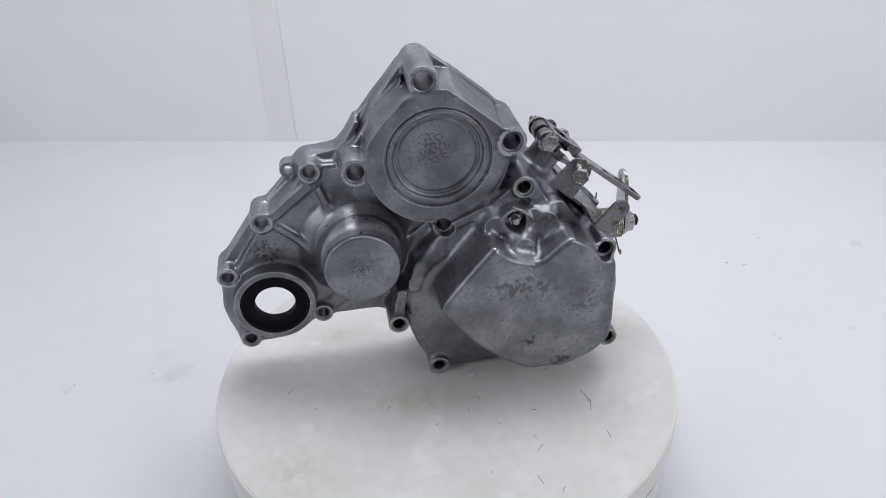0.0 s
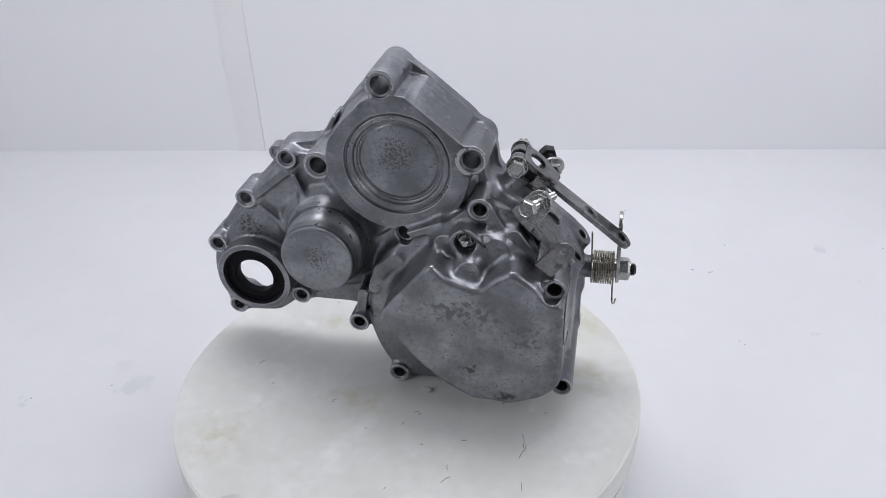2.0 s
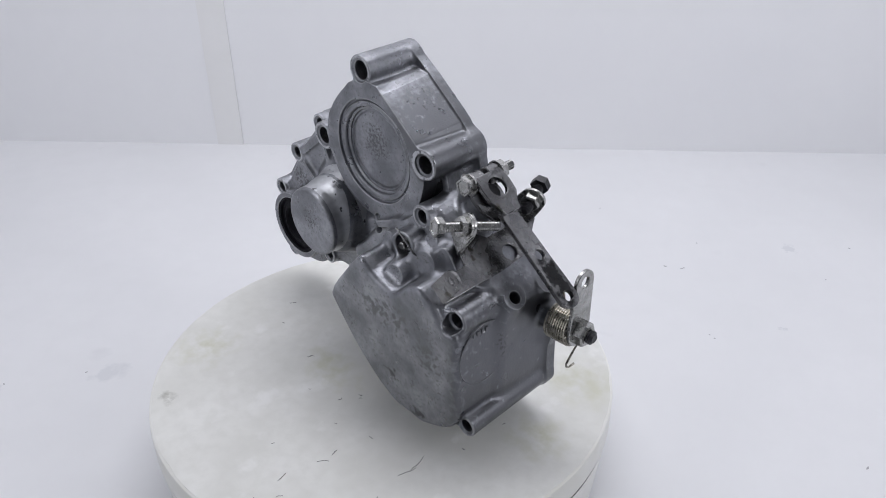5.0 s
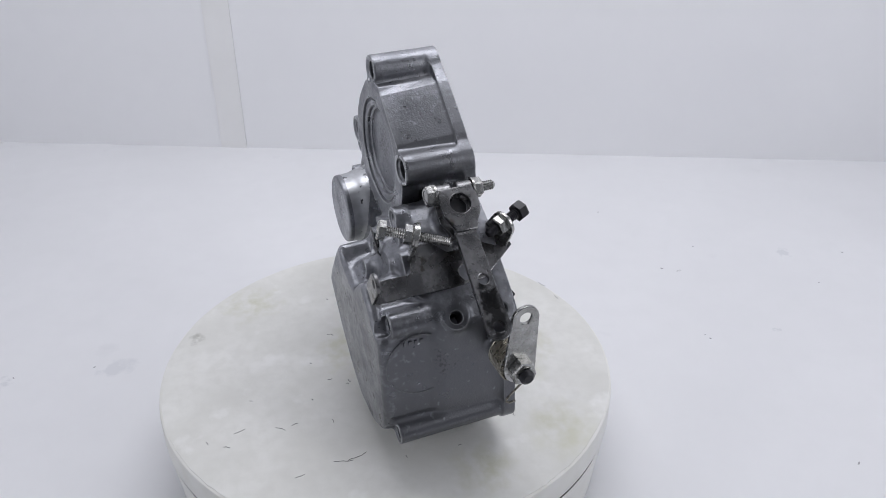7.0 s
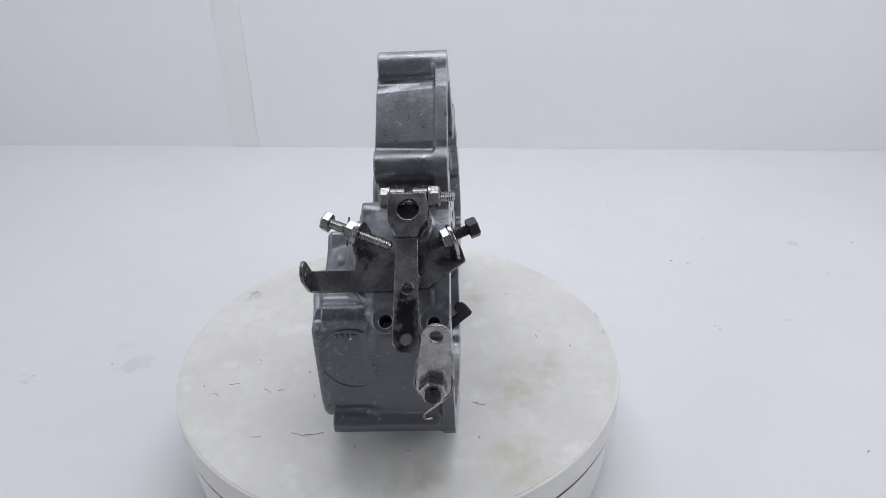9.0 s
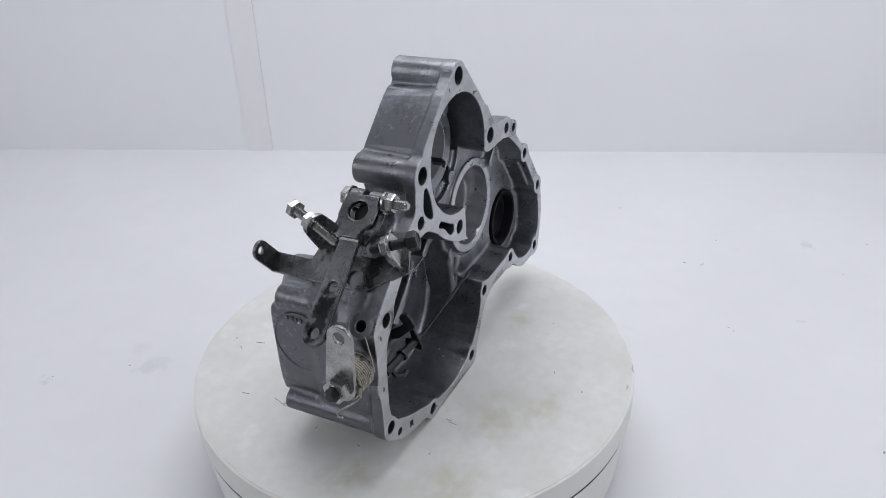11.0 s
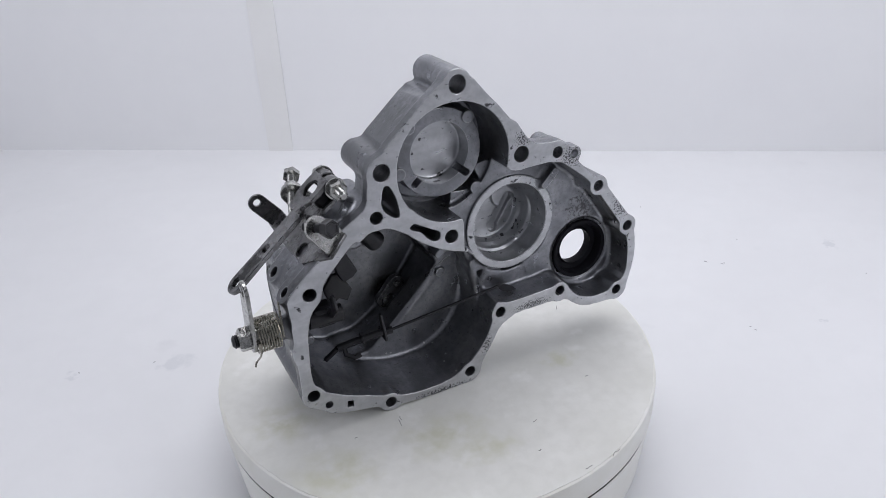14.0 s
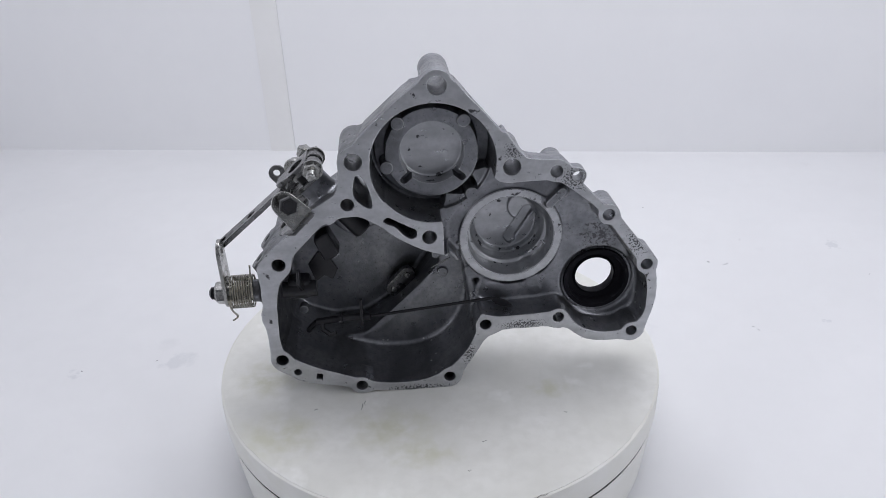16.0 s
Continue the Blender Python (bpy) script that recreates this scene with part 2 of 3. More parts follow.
def sheet(bm, outline, put, thick, holes=(), bevel=0.00045):
    """A flat plate with holes: put(a, b, h) maps the plate's plane and height to space."""
    loops = [outline] + [arc(x, y, r, 0, 360 * 19 / 20, 19) for x, y, r in holes]
    edges = []
    for lp in loops:
        vs = [bm.verts.new(put(a, b, 0)) for a, b in lp]
        edges += [bm.edges.new((vs[k], vs[(k + 1) % len(vs)])) for k in range(len(vs))]
    got = bmesh.ops.triangle_fill(bm, use_beauty=True, use_dissolve=False, edges=edges)
    faces = [g for g in got["geom"] if isinstance(g, bmesh.types.BMFace)]
    ext = bmesh.ops.extrude_face_region(bm, geom=faces)
    move = Vector(put(0, 0, thick)) - Vector(put(0, 0, 0))
    bmesh.ops.translate(bm, verts=[g for g in ext["geom"] if isinstance(g, bmesh.types.BMVert)], vec=move)
    bmesh.ops.recalc_face_normals(bm, faces=bm.faces)
    if bevel:
        rims = [e for e in bm.edges if len(e.link_faces) == 2 and e.calc_face_angle(0) > 1.2]
        bmesh.ops.bevel(bm, geom=rims, offset=bevel, segments=2, affect="EDGES", profile=0.5, clamp_overlap=True)


MM = 0.001

# ---- room: white photo corner ----
WALL = pose(-0.2091, 0.5828, -0.071, 0, 0, -5.6)   # foot of the seam, along the back board


def setting():
    bm = bmesh.new()
    box(bm, (-1.6, -1.5, FLOOR_Z - 0.03), (1.6, 0.9, FLOOR_Z))
    tagged(link_mesh("floor", bm, FLOORM), "white smooth table sheet with faint grey smudges", "floor", kind="structure")
    bm = bmesh.new()
    box(bm, (-0.0002, 0, -0.01), (1.9, 0.02, 1.3))
    w = link_mesh("wall_back_1", bm, PAPER)
    w.matrix_world = WALL
    tagged(w, "plain white backdrop board behind the turntable", "wall", kind="structure")
    bm = bmesh.new()
    box(bm, (-1.5, 0.0, -0.01), (-0.0004, 0.02, 1.3))
    w = link_mesh("wall_back_2", bm, PAPER)
    w.matrix_world = WALL
    tagged(w, "plain white backdrop board with a taped joint", "wall", kind="structure")
    bm = bmesh.new()
    box(bm, (-0.036, -0.0014, 0.0), (-0.0005, -0.0002, 1.3))
    w = link_mesh("trim", bm, STRIP)
    w.matrix_world = WALL
    tagged(w, "off-white paper tape over the board joint", "trim", kind="structure")
    # unseen boards added for bounce light; open front keeps metal reflections dark
    for name, lo, hi in (("bounce_left", (-0.87, -0.40, FLOOR_Z), (-0.85, 0.9, 1.0)), ("bounce_right", (0.85, -0.40, FLOOR_Z), (0.87, 0.9, 1.0)),
                         ("ceiling", (-0.87, -0.17, 1.0), (0.87, 0.9, 1.02))):
        bm = bmesh.new()
        box(bm, lo, hi)
        tagged(link_mesh(name, bm, PAPER), "plain white bounce board, added out of view", "ceiling" if name == "ceiling" else "wall", kind="structure")


setting()


# ---- turntable ----
def turntable():
    bm = bmesh.new()
    lathe(bm, [(0, FLOOR_Z), (0.151, FLOOR_Z), (0.1545, FLOOR_Z + 0.003), (0.1592, -0.0240), (0.1595, -0.0224), (0.1590, -0.0220), (0, -0.0220)], (0, 0, 0), (0, 0, 1), 128)
    b = link_mesh("turntable", bm, BASE, smooth=40)
    tagged(b, "round white motorised turntable with a scuffed cream plate", "turntable")
    bm = bmesh.new()
    lathe(bm, [(0, -0.0202), (0.1590, -0.0202), (0.1596, -0.0198), (0.1599, -0.0192), (0.1600, -0.0030), (0.1596, -0.0010), (0.1588, -0.0004), (0, -0.0004)],
          (0, 0, 0), (0, 0, 1), 160)
    # ring added in the groove, coloured dark in place of the gap's shade
    gap = bmesh.new()
    lathe(gap, [(0.1480, -0.0197), (0.1592, -0.0197), (0.1592, -0.0221), (0.1480, -0.0221)], (0, 0, 0), (0, 0, 1), 96)
    part("joint", gap, GAP, b)
    plate = link_mesh("plate", bm, DISC, b, "round cream plastic plate with dirty scuffs", smooth=40)
    rnd = random.Random(4)
    # matt film on top, its edge nibbled
    bm = bmesh.new()
    edge = [0.1582 - 0.0012 * max(0, noise.noise((k * 0.21, 0, 3))) - 0.0006 * noise.noise((k * 0.9, 5, 0)) for k in range(220)]
    ring = [[bm.verts.new((r * math.cos(k * 2 * math.pi / 220), r * math.sin(k * 2 * math.pi / 220), z)) for k, r in enumerate(edge)] for z in (-0.0004, 0.0)]
    for k in range(220):
        bm.faces.new((ring[0][k], ring[0][(k + 1) % 220], ring[1][(k + 1) % 220], ring[1][k]))
    bm.faces.new(ring[1])
    link_mesh("film", bm, FILM, plate, "matt scuffed film on the plate")
    # scuffs and specks on the plate: x, y, length, turn
    for x, y, ln, a in ((-0.1091, -0.0107, 0.005, 60), (0.0913, -0.0408, 0.013, -75), (0.0478, -0.1097, 0.007, 110), (0.093, -0.050, 0.012, 82), (0.053, -0.084, 0.007, 60),
                        (0.055, -0.050, 0.003, 20), (0.053, -0.130, 0.003, 0), (0.072, -0.009, 0.004, 40), (0.052, 0.064, 0.006, 95), (-0.085, 0.074, 0.002, 10),
                        (0.083, 0.066, 0.002, 30), (-0.0404, -0.0347, 0.003, 35), (-0.041, -0.037, 0.002, 80), (0.0173, -0.0323, 0.003, 15), (0.020, -0.034, 0.002, 60), (0.0511, -0.0746, 0.004, 95),
                        (0.0976, -0.0775, 0.006, 100), (0.0999, 0.0228, 0.002, 60), (-0.0618, 0.1462, 0.008, 25), (-0.040, 0.150, 0.005, 10), (0.0501, 0.0601, 0.004, 95), (0.030, -0.060, 0.0015, 0),
                        (-0.010, -0.055, 0.0015, 20), (0.012, -0.045, 0.003, 80), (-0.090, -0.030, 0.002, 40), (0.060, -0.118, 0.004, 70), (-0.02, 0.125, 0.002, 15), (0.10, -0.012, 0.002, 0), (-0.030, 0.100, 0.003, 30), (0.02, -0.10, 0.002, 50)):
        bm = bmesh.new()
        n = max(3, int(ln / 0.002))
        pts = [Vector(((k / n - 0.5) * ln, rnd.uniform(-1, 1) * 0.0006, 0.00015)) for k in range(n + 1)]
        wire(bm, pts, 0.00021, 5)
        s = link_mesh("scuff", bm, DIRT, plate)
        s.matrix_basis = pose(x, y, 0, 0, 0, a)
    return plate


PLATE_OB = turntable()


# ---- gear case: a die-cast housing with governor levers ----
# the case's own axes (right, back, up) and origin on the turntable
AXES = Matrix(((0.99612, 0.08801, 0.0), (-0.08796, 0.99564, 0.031), (0.00273, -0.03088, 0.99952))).transposed().to_4x4()
AXES.translation = (-0.00398, 0.045, 0.0014)

H = 0.55                                      # grid step of the casting, mm
LO, HI = (-154.0, -86.0, -5.0), (126.0, 3.0, 229.0)


def eased(pts, rounds=2, cut=0.22):
    """The closed outline with its corners rounded off."""
    for _ in range(rounds):
        pts = [q for (ax, az), (bx, bz) in zip(pts, pts[1:] + pts[:1])
               for q in ((ax + (bx - ax) * cut, az + (bz - az) * cut), (bx - (bx - ax) * cut, bz - (bz - az) * cut))]
    return pts


class Casting:
    """A solid given by its distance field (mm) on a grid, blended from extruded and turned primitives with cast fillets."""

    def __init__(self):
        self.ax = [np.arange(a, b, H, dtype=np.float32) for a, b in zip(LO, HI)]
        self.f = np.full([len(a) for a in self.ax], 50.0, np.float32)
        self.x2, self.z2 = np.meshgrid(self.ax[0], self.ax[2], indexing="ij")

    def circle(self, x, z, r):
        return np.hypot(self.x2 - x, self.z2 - z) - r

    def capsule(self, a, b, r):
        ax, az = a
        dx, dz = b[0] - ax, b[1] - az
        t = np.clip(((self.x2 - ax) * dx + (self.z2 - az) * dz) / (dx * dx + dz * dz), 0, 1)
        return np.hypot(self.x2 - ax - t * dx, self.z2 - az - t * dz) - r

    def polygon(self, pts, grow=0.0):
        best = np.full(self.x2.shape, 1e9, np.float32)
        inside = np.zeros(self.x2.shape, bool)
        for (ax, az), (bx, bz) in zip(pts, pts[1:] + pts[:1]):
            dx, dz = bx - ax, bz - az
            t = np.clip(((self.x2 - ax) * dx + (self.z2 - az) * dz) / (dx * dx + dz * dz + 1e-9), 0, 1)
            best = np.minimum(best, np.hypot(self.x2 - ax - t * dx, self.z2 - az - t * dz))
            if dz:
                hit = ((az > self.z2) != (bz > self.z2)) & (self.x2 < dx * (self.z2 - az) / dz + ax)
                inside ^= hit
        return np.where(inside, -best, best) - grow

    def window(self, d2, y0, y1, pad):
        near = np.argwhere(d2 < pad)
        if not len(near):
            return None
        (i0, k0), (i1, k1) = near.min(0), near.max(0) + 1
        ya = self.ax[1]
        j = np.flatnonzero((ya > y0 - pad) & (ya < y1 + pad))
        return slice(i0, i1), slice(j[0], j[-1] + 1), slice(k0, k1)

    def extruded(self, d2, y0, y1, draft, w, soft=0.0):
        d = d2[w[0], w[2]][:, None, :] + soft
        y = self.ax[1][w[1]][None, :, None]
        d = d - draft * (y - y0)
        h = np.abs(y - (y0 + y1) / 2) - (y1 - y0) / 2 + soft
        return np.minimum(np.maximum(d, h), 0) + np.hypot(np.maximum(d, 0), np.maximum(h, 0)) - soft

    def put(self, w, d, k, how):
        f = self.f[w]
        s = 1.0 if how == "add" else -1.0
        a, b = s * f, d
        if how == "cut":
            b = d
        if k > 0:
            q = np.maximum(k - np.abs(a - b), 0) / k
            m = np.minimum(a, b) - q * q * k * 0.25
        else:
            m = np.minimum(a, b)
        self.f[w] = s * m

    def add(self, d2, y0, y1, k=3.0, draft=0.0, how="add", soft=0.0):
        w = self.window(d2, y0, y1, k + 6 + abs(draft) * (y1 - y0))
        if w:
            self.put(w, self.extruded(d2, y0, y1, draft, w, soft), k, how)

    def cut(self, d2, y0, y1, k=0.6, draft=0.0):
        self.add(d2, y0, y1, k, draft, "cut")

    def rod(self, a, b, r, k=3.0, how="add", ry=None):
        """A round bar between two points."""
        lo = [min(p, q) - r - k - 6 for p, q in zip(a, b)]
        hi = [max(p, q) + r + k + 6 for p, q in zip(a, b)]
        w = tuple(slice(*np.searchsorted(ax, (l, h))) for ax, l, h in zip(self.ax, lo, hi))
        g = np.meshgrid(*(ax[s] for ax, s in zip(self.ax, w)), indexing="ij")
        ab = np.subtract(b, a)
        ln = float(np.linalg.norm(ab))
        u = ab / ln
        t = sum((g[n] - a[n]) * u[n] for n in range(3))
        rad = np.sqrt(np.maximum(sum((g[n] - a[n]) ** 2 for n in range(3)) - t * t, 0)) - r
        h = np.abs(t - ln / 2) - ln / 2
        d = np.minimum(np.maximum(rad, h), 0) + np.hypot(np.maximum(rad, 0), np.maximum(h, 0))
        self.put(w, d.astype(np.float32), k, how)

    def surface(self):
        """The zero surface as vertices and quads, one vertex to a cell that the surface crosses."""
        f = self.f
        s = f < 0
        n = [c - 1 for c in f.shape]
        corners = [(i, j, k) for i in (0, 1) for j in (0, 1) for k in (0, 1)]
        cnt = np.zeros(n, np.int8)
        for i, j, k in corners:
            cnt += s[i:i + n[0], j:j + n[1], k:k + n[2]]
        act = np.argwhere((cnt > 0) & (cnt < 8))
        ids = np.full(n, -1, np.int32)
        ids[tuple(act.T)] = np.arange(len(act))
        pos, tot = np.zeros((len(act), 3)), np.zeros(len(act))
        for axis in range(3):
            for o in [c for c in corners if c[axis] == 0]:
                p = act + o
                q = p.copy()
                q[:, axis] += 1
                fa, fb = f[tuple(p.T)], f[tuple(q.T)]
                m = (fa < 0) != (fb < 0)
                t = fa[m] / (fa[m] - fb[m])
                add = np.tile(np.array(o, float), (m.sum(), 1))
                add[:, axis] += t
                pos[m] += add
                tot[m] += 1
        verts = (act + pos / tot[:, None]) * H + np.array([a[0] for a in self.ax])
        quads = []
        for axis in range(3):
            b, c = (axis + 1) % 3, (axis + 2) % 3
            lo = [slice(1, -1)] * 3
            lo[axis] = slice(0, -1)
            hi = list(lo)
            hi[axis] = slice(1, None)
            sa, sb = s[tuple(lo)], s[tuple(hi)]
            e = np.argwhere(sa != sb)
            flip = sa[tuple(e.T)]
            off = np.ones(3, int)
            off[axis] = 0
            e = e + off
            ring = []
            for db, dc in ((-1, -1), (0, -1), (0, 0), (-1, 0)):
                p = e.copy()
                p[:, b] += db
                p[:, c] += dc
                ring.append(ids[tuple(p.T)])
            q = np.stack(ring, 1)
            q[~flip] = q[~flip][:, ::-1]
            quads.append(q)
        return verts, np.concatenate(quads)


# bolt bosses: x, z, front depth, boss radius, hole radius
BOSSES = {"a": (-3.6, 213.2, -41.8, 9.2, 5.6), "b": (48.5, 169.7, -42.5, 9.4, 5.4), "c": (-47.4, 160.1, -41.7, 9.2, 5.4),
          "d": (-75.1, 155.4, -25, 7.0, 3.9), "e": (-109.4, 123.5, -24.2, 7.2, 3.9), "f": (-137.0, 85.7, -24.5, 7.2, 3.9),
          "g": (-130.4, 34.2, -25.5, 6.9, 3.8), "h": (-79.2, 49.4, -27.2, 6.9, 3.8), "i": (-29.8, 47.8, -49.2, 7.0, 3.9),
          "j": (-4.3, 7.4, -50.2, 7.2, 3.9), "k": (108.1, 31.5, -73.2, 6.9, 4.1), "l": (101.2, 103.8, -72.4, 7.8, 4.3),
          "m": (54.4, 142.2, -51.6, 7.6, 4.1), "n": (56.7, 5.6, -16, 6.9, 3.9), "o": (5.0, 116.3, -40.2, 8.0, 4.6)}
FLANGE = [(-3.5, 221.5), (8, 216), (50, 180), (58, 166), (60, 150), (66, 144.5), (88, 127), (114, 105), (113, 93), (114, 76), (118, 66), (114, 54), (115.5, 34), (114, 26),
          (109.5, 21.5), (102.5, 17.5), (99, 13.5), (88, 10.5), (66, 6.5), (61, 1.5), (53, 0), (47.5, 1.6), (26, -1.1), (12.5, -0.4), (0.5, -1.2), (-7, -0.4), (-11.5, 6), (-12.8, 13),
          (-21, 24), (-29, 38), (-37, 41.5), (-42.5, 44), (-61, 43.7), (-71.5, 44), (-78.3, 41.5), (-85, 42), (-93, 35), (-101, 30), (-116, 28.5), (-124, 28.5), (-132, 26.5),
          (-138, 31), (-139, 37), (-144, 54), (-145, 71), (-143.5, 82), (-134, 91), (-114.3, 120), (-107.8, 129), (-94, 143), (-79, 160), (-74, 162), (-56, 161), (-52.5, 167.5),
          (-36, 190), (-11, 215.5)]
LOWER = [(-23.5, 44), (-22.5, 60), (-19.5, 78), (-15, 91), (-6, 105), (11, 119), (31, 126), (44, 137), (56, 149), (66, 145), (88, 127.5), (114, 105), (113, 93),
         (109.4, 76), (109.4, 54), (109.4, 33), (100, 19.5), (87, 12.5), (66, 8), (56, 5), (42, 2.6), (10, 1.4), (-2, 3), (-10, 10), (-18, 25)]
SUMP = [(-7.5, 78), (25.5, 117.5), (31, 119), (39, 110.5), (57, 104), (67, 113.5), (78, 120), (91, 111), (97, 102), (107.3, 98.5), (108.5, 90), (109, 37), (97, 25), (76, 16.5), (66, 18),
        (52, 18), (34, 29), (15, 47), (1, 66)]
LOWER_IN = [(103.5, 88), (108.5, 42), (101, 33), (86.5, 24.5), (64, 13.5), (41, 5.6), (14, 5.4), (-5, 14), (-20, 32), (-27.5, 58), (-27, 66), (-36, 76), (-22, 92), (-4, 103), (6, 106),
            (16, 111), (31, 121), (36, 132), (49, 134), (60, 134), (66, 129), (70, 131), (84, 117), (92, 109), (93, 98)]
LEFT_IN = [(-54, 150), (-74, 150), (-81, 146), (-103, 128), (-115, 111), (-134, 84), (-139, 70), (-139, 48), (-132, 39), (-122, 35), (-109, 34.5), (-94, 40), (-83, 55), (-69, 54),
           (-34, 53), (-22, 60), (-14, 90), (-5.5, 104), (-5.5, 116), (-9, 125), (-20, 136), (-40, 149)]


def slope(u, s, y):
    """A point over the slanting flank: u down along it, s away from it, y back."""
    return (0.773 * u + 0.634 * s, y, -0.634 * u + 0.773 * s)


def cast_housing():
    c = Casting()
    flange, lower, sump = c.polygon(eased(FLANGE, 1, 0.25)), c.polygon(eased(LOWER)), c.polygon(eased(SUMP, 2, 0.18))
    lower_in = eased(LOWER_IN)
    left = np.maximum(flange, c.x2 + 14)
    back = 20.0
    # outside
    c.add(flange, -7, back, 2)
    c.add(np.maximum(flange + 3.2 * np.clip((c.z2 - 62) / 20, 0, 1), c.x2 + 14), -22, back, 4, soft=2.5)
    c.add(lower, -46, back, 6, soft=4)
    c.add(sump + 0.6, -79.8, back, 8, 0.035, soft=3.5)
    flats = c.polygon(FLANGE, -5.0)
    c.add(np.maximum(c.circle(3.2, 163.5, 44.2), flats), -42.0, back, 1.5)
    c.add(np.maximum(c.circle(3.2, 163.5, 41.5), flats), -42.0, back, 1.5, 0.115)
    c.add(c.polygon([(-7, 218), (48, 178), (56, 168), (30, 140), (-40, 140), (-52, 165)]), -6, back, 2)
    c.add(c.circle(-49.5, 99, 31.0), -27, -10, 8, 0.45, soft=5)
    c.add(c.circle(-49.5, 100, 25.0), -46, -16, 9, 0.36, soft=3)
    c.add(c.circle(-50, 101.6, 23.9), -58, -20, 5.5, 0.05, soft=1.5)
    c.add(np.maximum(c.circle(-49.5, 98, 35), 53 - c.z2), -23.2, back, 6, soft=1)
    c.add(c.circle(-109.3, 66, 26.6), -34, back, 3, 0.02)
    for a, b, y, r in (((-99, 119), (-78, 100), -26, 1.3), ((-71, 144), (-63, 120), -27, 1.4), ((-100, 128), (-78, 145), -23.5, 2.0),
                       ((-18, 76), (-12.5, 90), -46, 3), ((-12.5, 90), (0, 99.6), -46.5, 3), ((8, 119), (30, 128), -49, 2.2), ((-77, 155), (-50, 160), -14, 6), ((-88, 151), (-80, 154), -9, 3),
                       ((-111, 123), (-139, 86), -14, 3.5), ((-80, 50), (-60, 62), -22, 3), ((-30, 48), (-26, 70), -46, 3), ((4, 115), (-16, 100), -30, 4),
                       ((49, 170), (54, 143), -30, 3), ((54, 142), (40, 130), -48, 4), ((36, 118), (46, 124), -56, 4), ((72, 116), (60, 140), -52, 4),
                       ((-4, 7), (4, 22), -44, 4), ((62, 106), (58, 126), -57, 3.5), ((88, 110), (76, 128), -55, 4)):
        c.add(c.capsule(a, b, r), y, back, 5, 0.02)
    c.add(c.circle(-88.3, 151.3, 5.6), -9, back, 2)
    for x, z, y, r, _ in BOSSES.values():
        c.add(c.circle(x, z, r), y, back, 3.2, soft=0.9)
    # gussets on the triangular flange
    for a, b in (((-14, 213), (-30, 192)), ((-52, 166), (-43, 181))):
        c.add(c.capsule(a, b, 1.4), -16, back, 3)
    c.add(c.circle(46.8, 124.4, 8.6), -60, back, 4, 0.03)
    c.add(c.circle(66, 121, 7), -60, back, 9, 0.2)
    c.add(c.circle(50, 111, 6), -70, -30, 9, 0.25)
    c.add(c.capsule((100, 101), (90, 105), 5), -73, -30, 5, 0.03)
    c.add(c.circle(33, 122, 5), -58, back, 7, 0.2)
    # pivot barrel on the slanting flank, side lug, spring barrel
    c.rod(slope(-36.5, 118, -21.7), slope(-36.5, 168, -21.7), 10.2, 5)
    c.rod(slope(-4, 130, -45), slope(-4, 151, -45), 9.5, 6)
    c.rod(slope(-8, 130, -8), slope(-8, 152, -8), 9, 4)
    c.rod(slope(19.3, 120, -35.8), slope(19.3, 152.6, -35.8), 7.0, 4)
    c.rod(slope(21, 120, -9), slope(21, 153.5, -9), 7.5, 4)
    c.rod((98, -9.5, 81.8), (121, -9.5, 81.8), 7.4, 4)
    c.add(c.polygon([(-4, 103), (-4, 133), (-20, 143), (-44, 152), (-50, 140), (-20, 108)]), -25, 0, 3)
    outer = c.f.copy()
    # hollow, keeping the wall
    c.f[:] = 50
    c.add(c.polygon(lower_in) + 3.6, -42, back, 2, 0.085, soft=3.5)
    c.add(sump + 3, -76, back, 3, soft=3)
    c.f = np.maximum(c.f, c.polygon(lower_in, 1.0)[:, None, :])
    c.add(c.polygon(eased(LEFT_IN)) + 1.5, -19.3, back, 3, 0.08, soft=2.5)
    c.add(np.maximum(c.circle(0.5, 164.5, 38.5), 125.5 - c.z2), -38, back, 1.5)
    c.add(c.circle(-49.5, 103, 25), -53, -10, 1)
    c.add(c.circle(-49.5, 100, 33), -34, -10, 2)
    c.add(c.circle(-109.3, 66, 25.5), -21, back, 2)
    c.f = np.maximum(c.f, outer + 2.6)
    hollow, c.f = c.f, outer
    c.f = np.maximum(c.f, -hollow)
    del hollow
    # inside: lobes round the holes, bearing seats, webs
    for n, (x, z, y, r, _) in BOSSES.items():
        c.add(c.circle(x, z, r - 0.4), max(y + 2, -46), back, 2.5)
    web = np.maximum(np.abs(c.circle(0.5, 164.5, 41.2)) - 3.2, c.z2 - 142)
    c.add(np.maximum(web, -c.x2 - 6), -36, back, 1.5)
    c.add(c.capsule((54, 142), (30, 126), 3.0), -34, back, 2)
    c.add(c.capsule((30, 126), (8, 112), 3.0), -34, back, 2)
    c.add(c.capsule((57, 158), (56, 142), 3.2), -34, back, 2)
    saddle = c.polygon([(-4.0, 103), (-4.0, 124), (-2.5, 130), (-20, 141), (-36, 154), (-39.5, 151), (-50, 148), (-50, 139), (-20, 112)])
    c.cut(np.maximum(saddle, -c.circle(-49.5, 104, 34.8)), -19, back + 20, 1.0)
    for x, z, r in ((-4.5, 68.2, 3.6), (95, 46, 3.2), (-84, 133, 3.4)):
        c.add(c.circle(x, z, r), *((-46, -39.5) if x > -20 else (-21.5, -17.5)), 0.8)
    seat = np.maximum(c.circle(0, 164.8, 29.3), -c.circle(0, 164.8, 20.3))
    c.add(c.circle(0, 164.8, 29), -41, -32.6, 1.0)
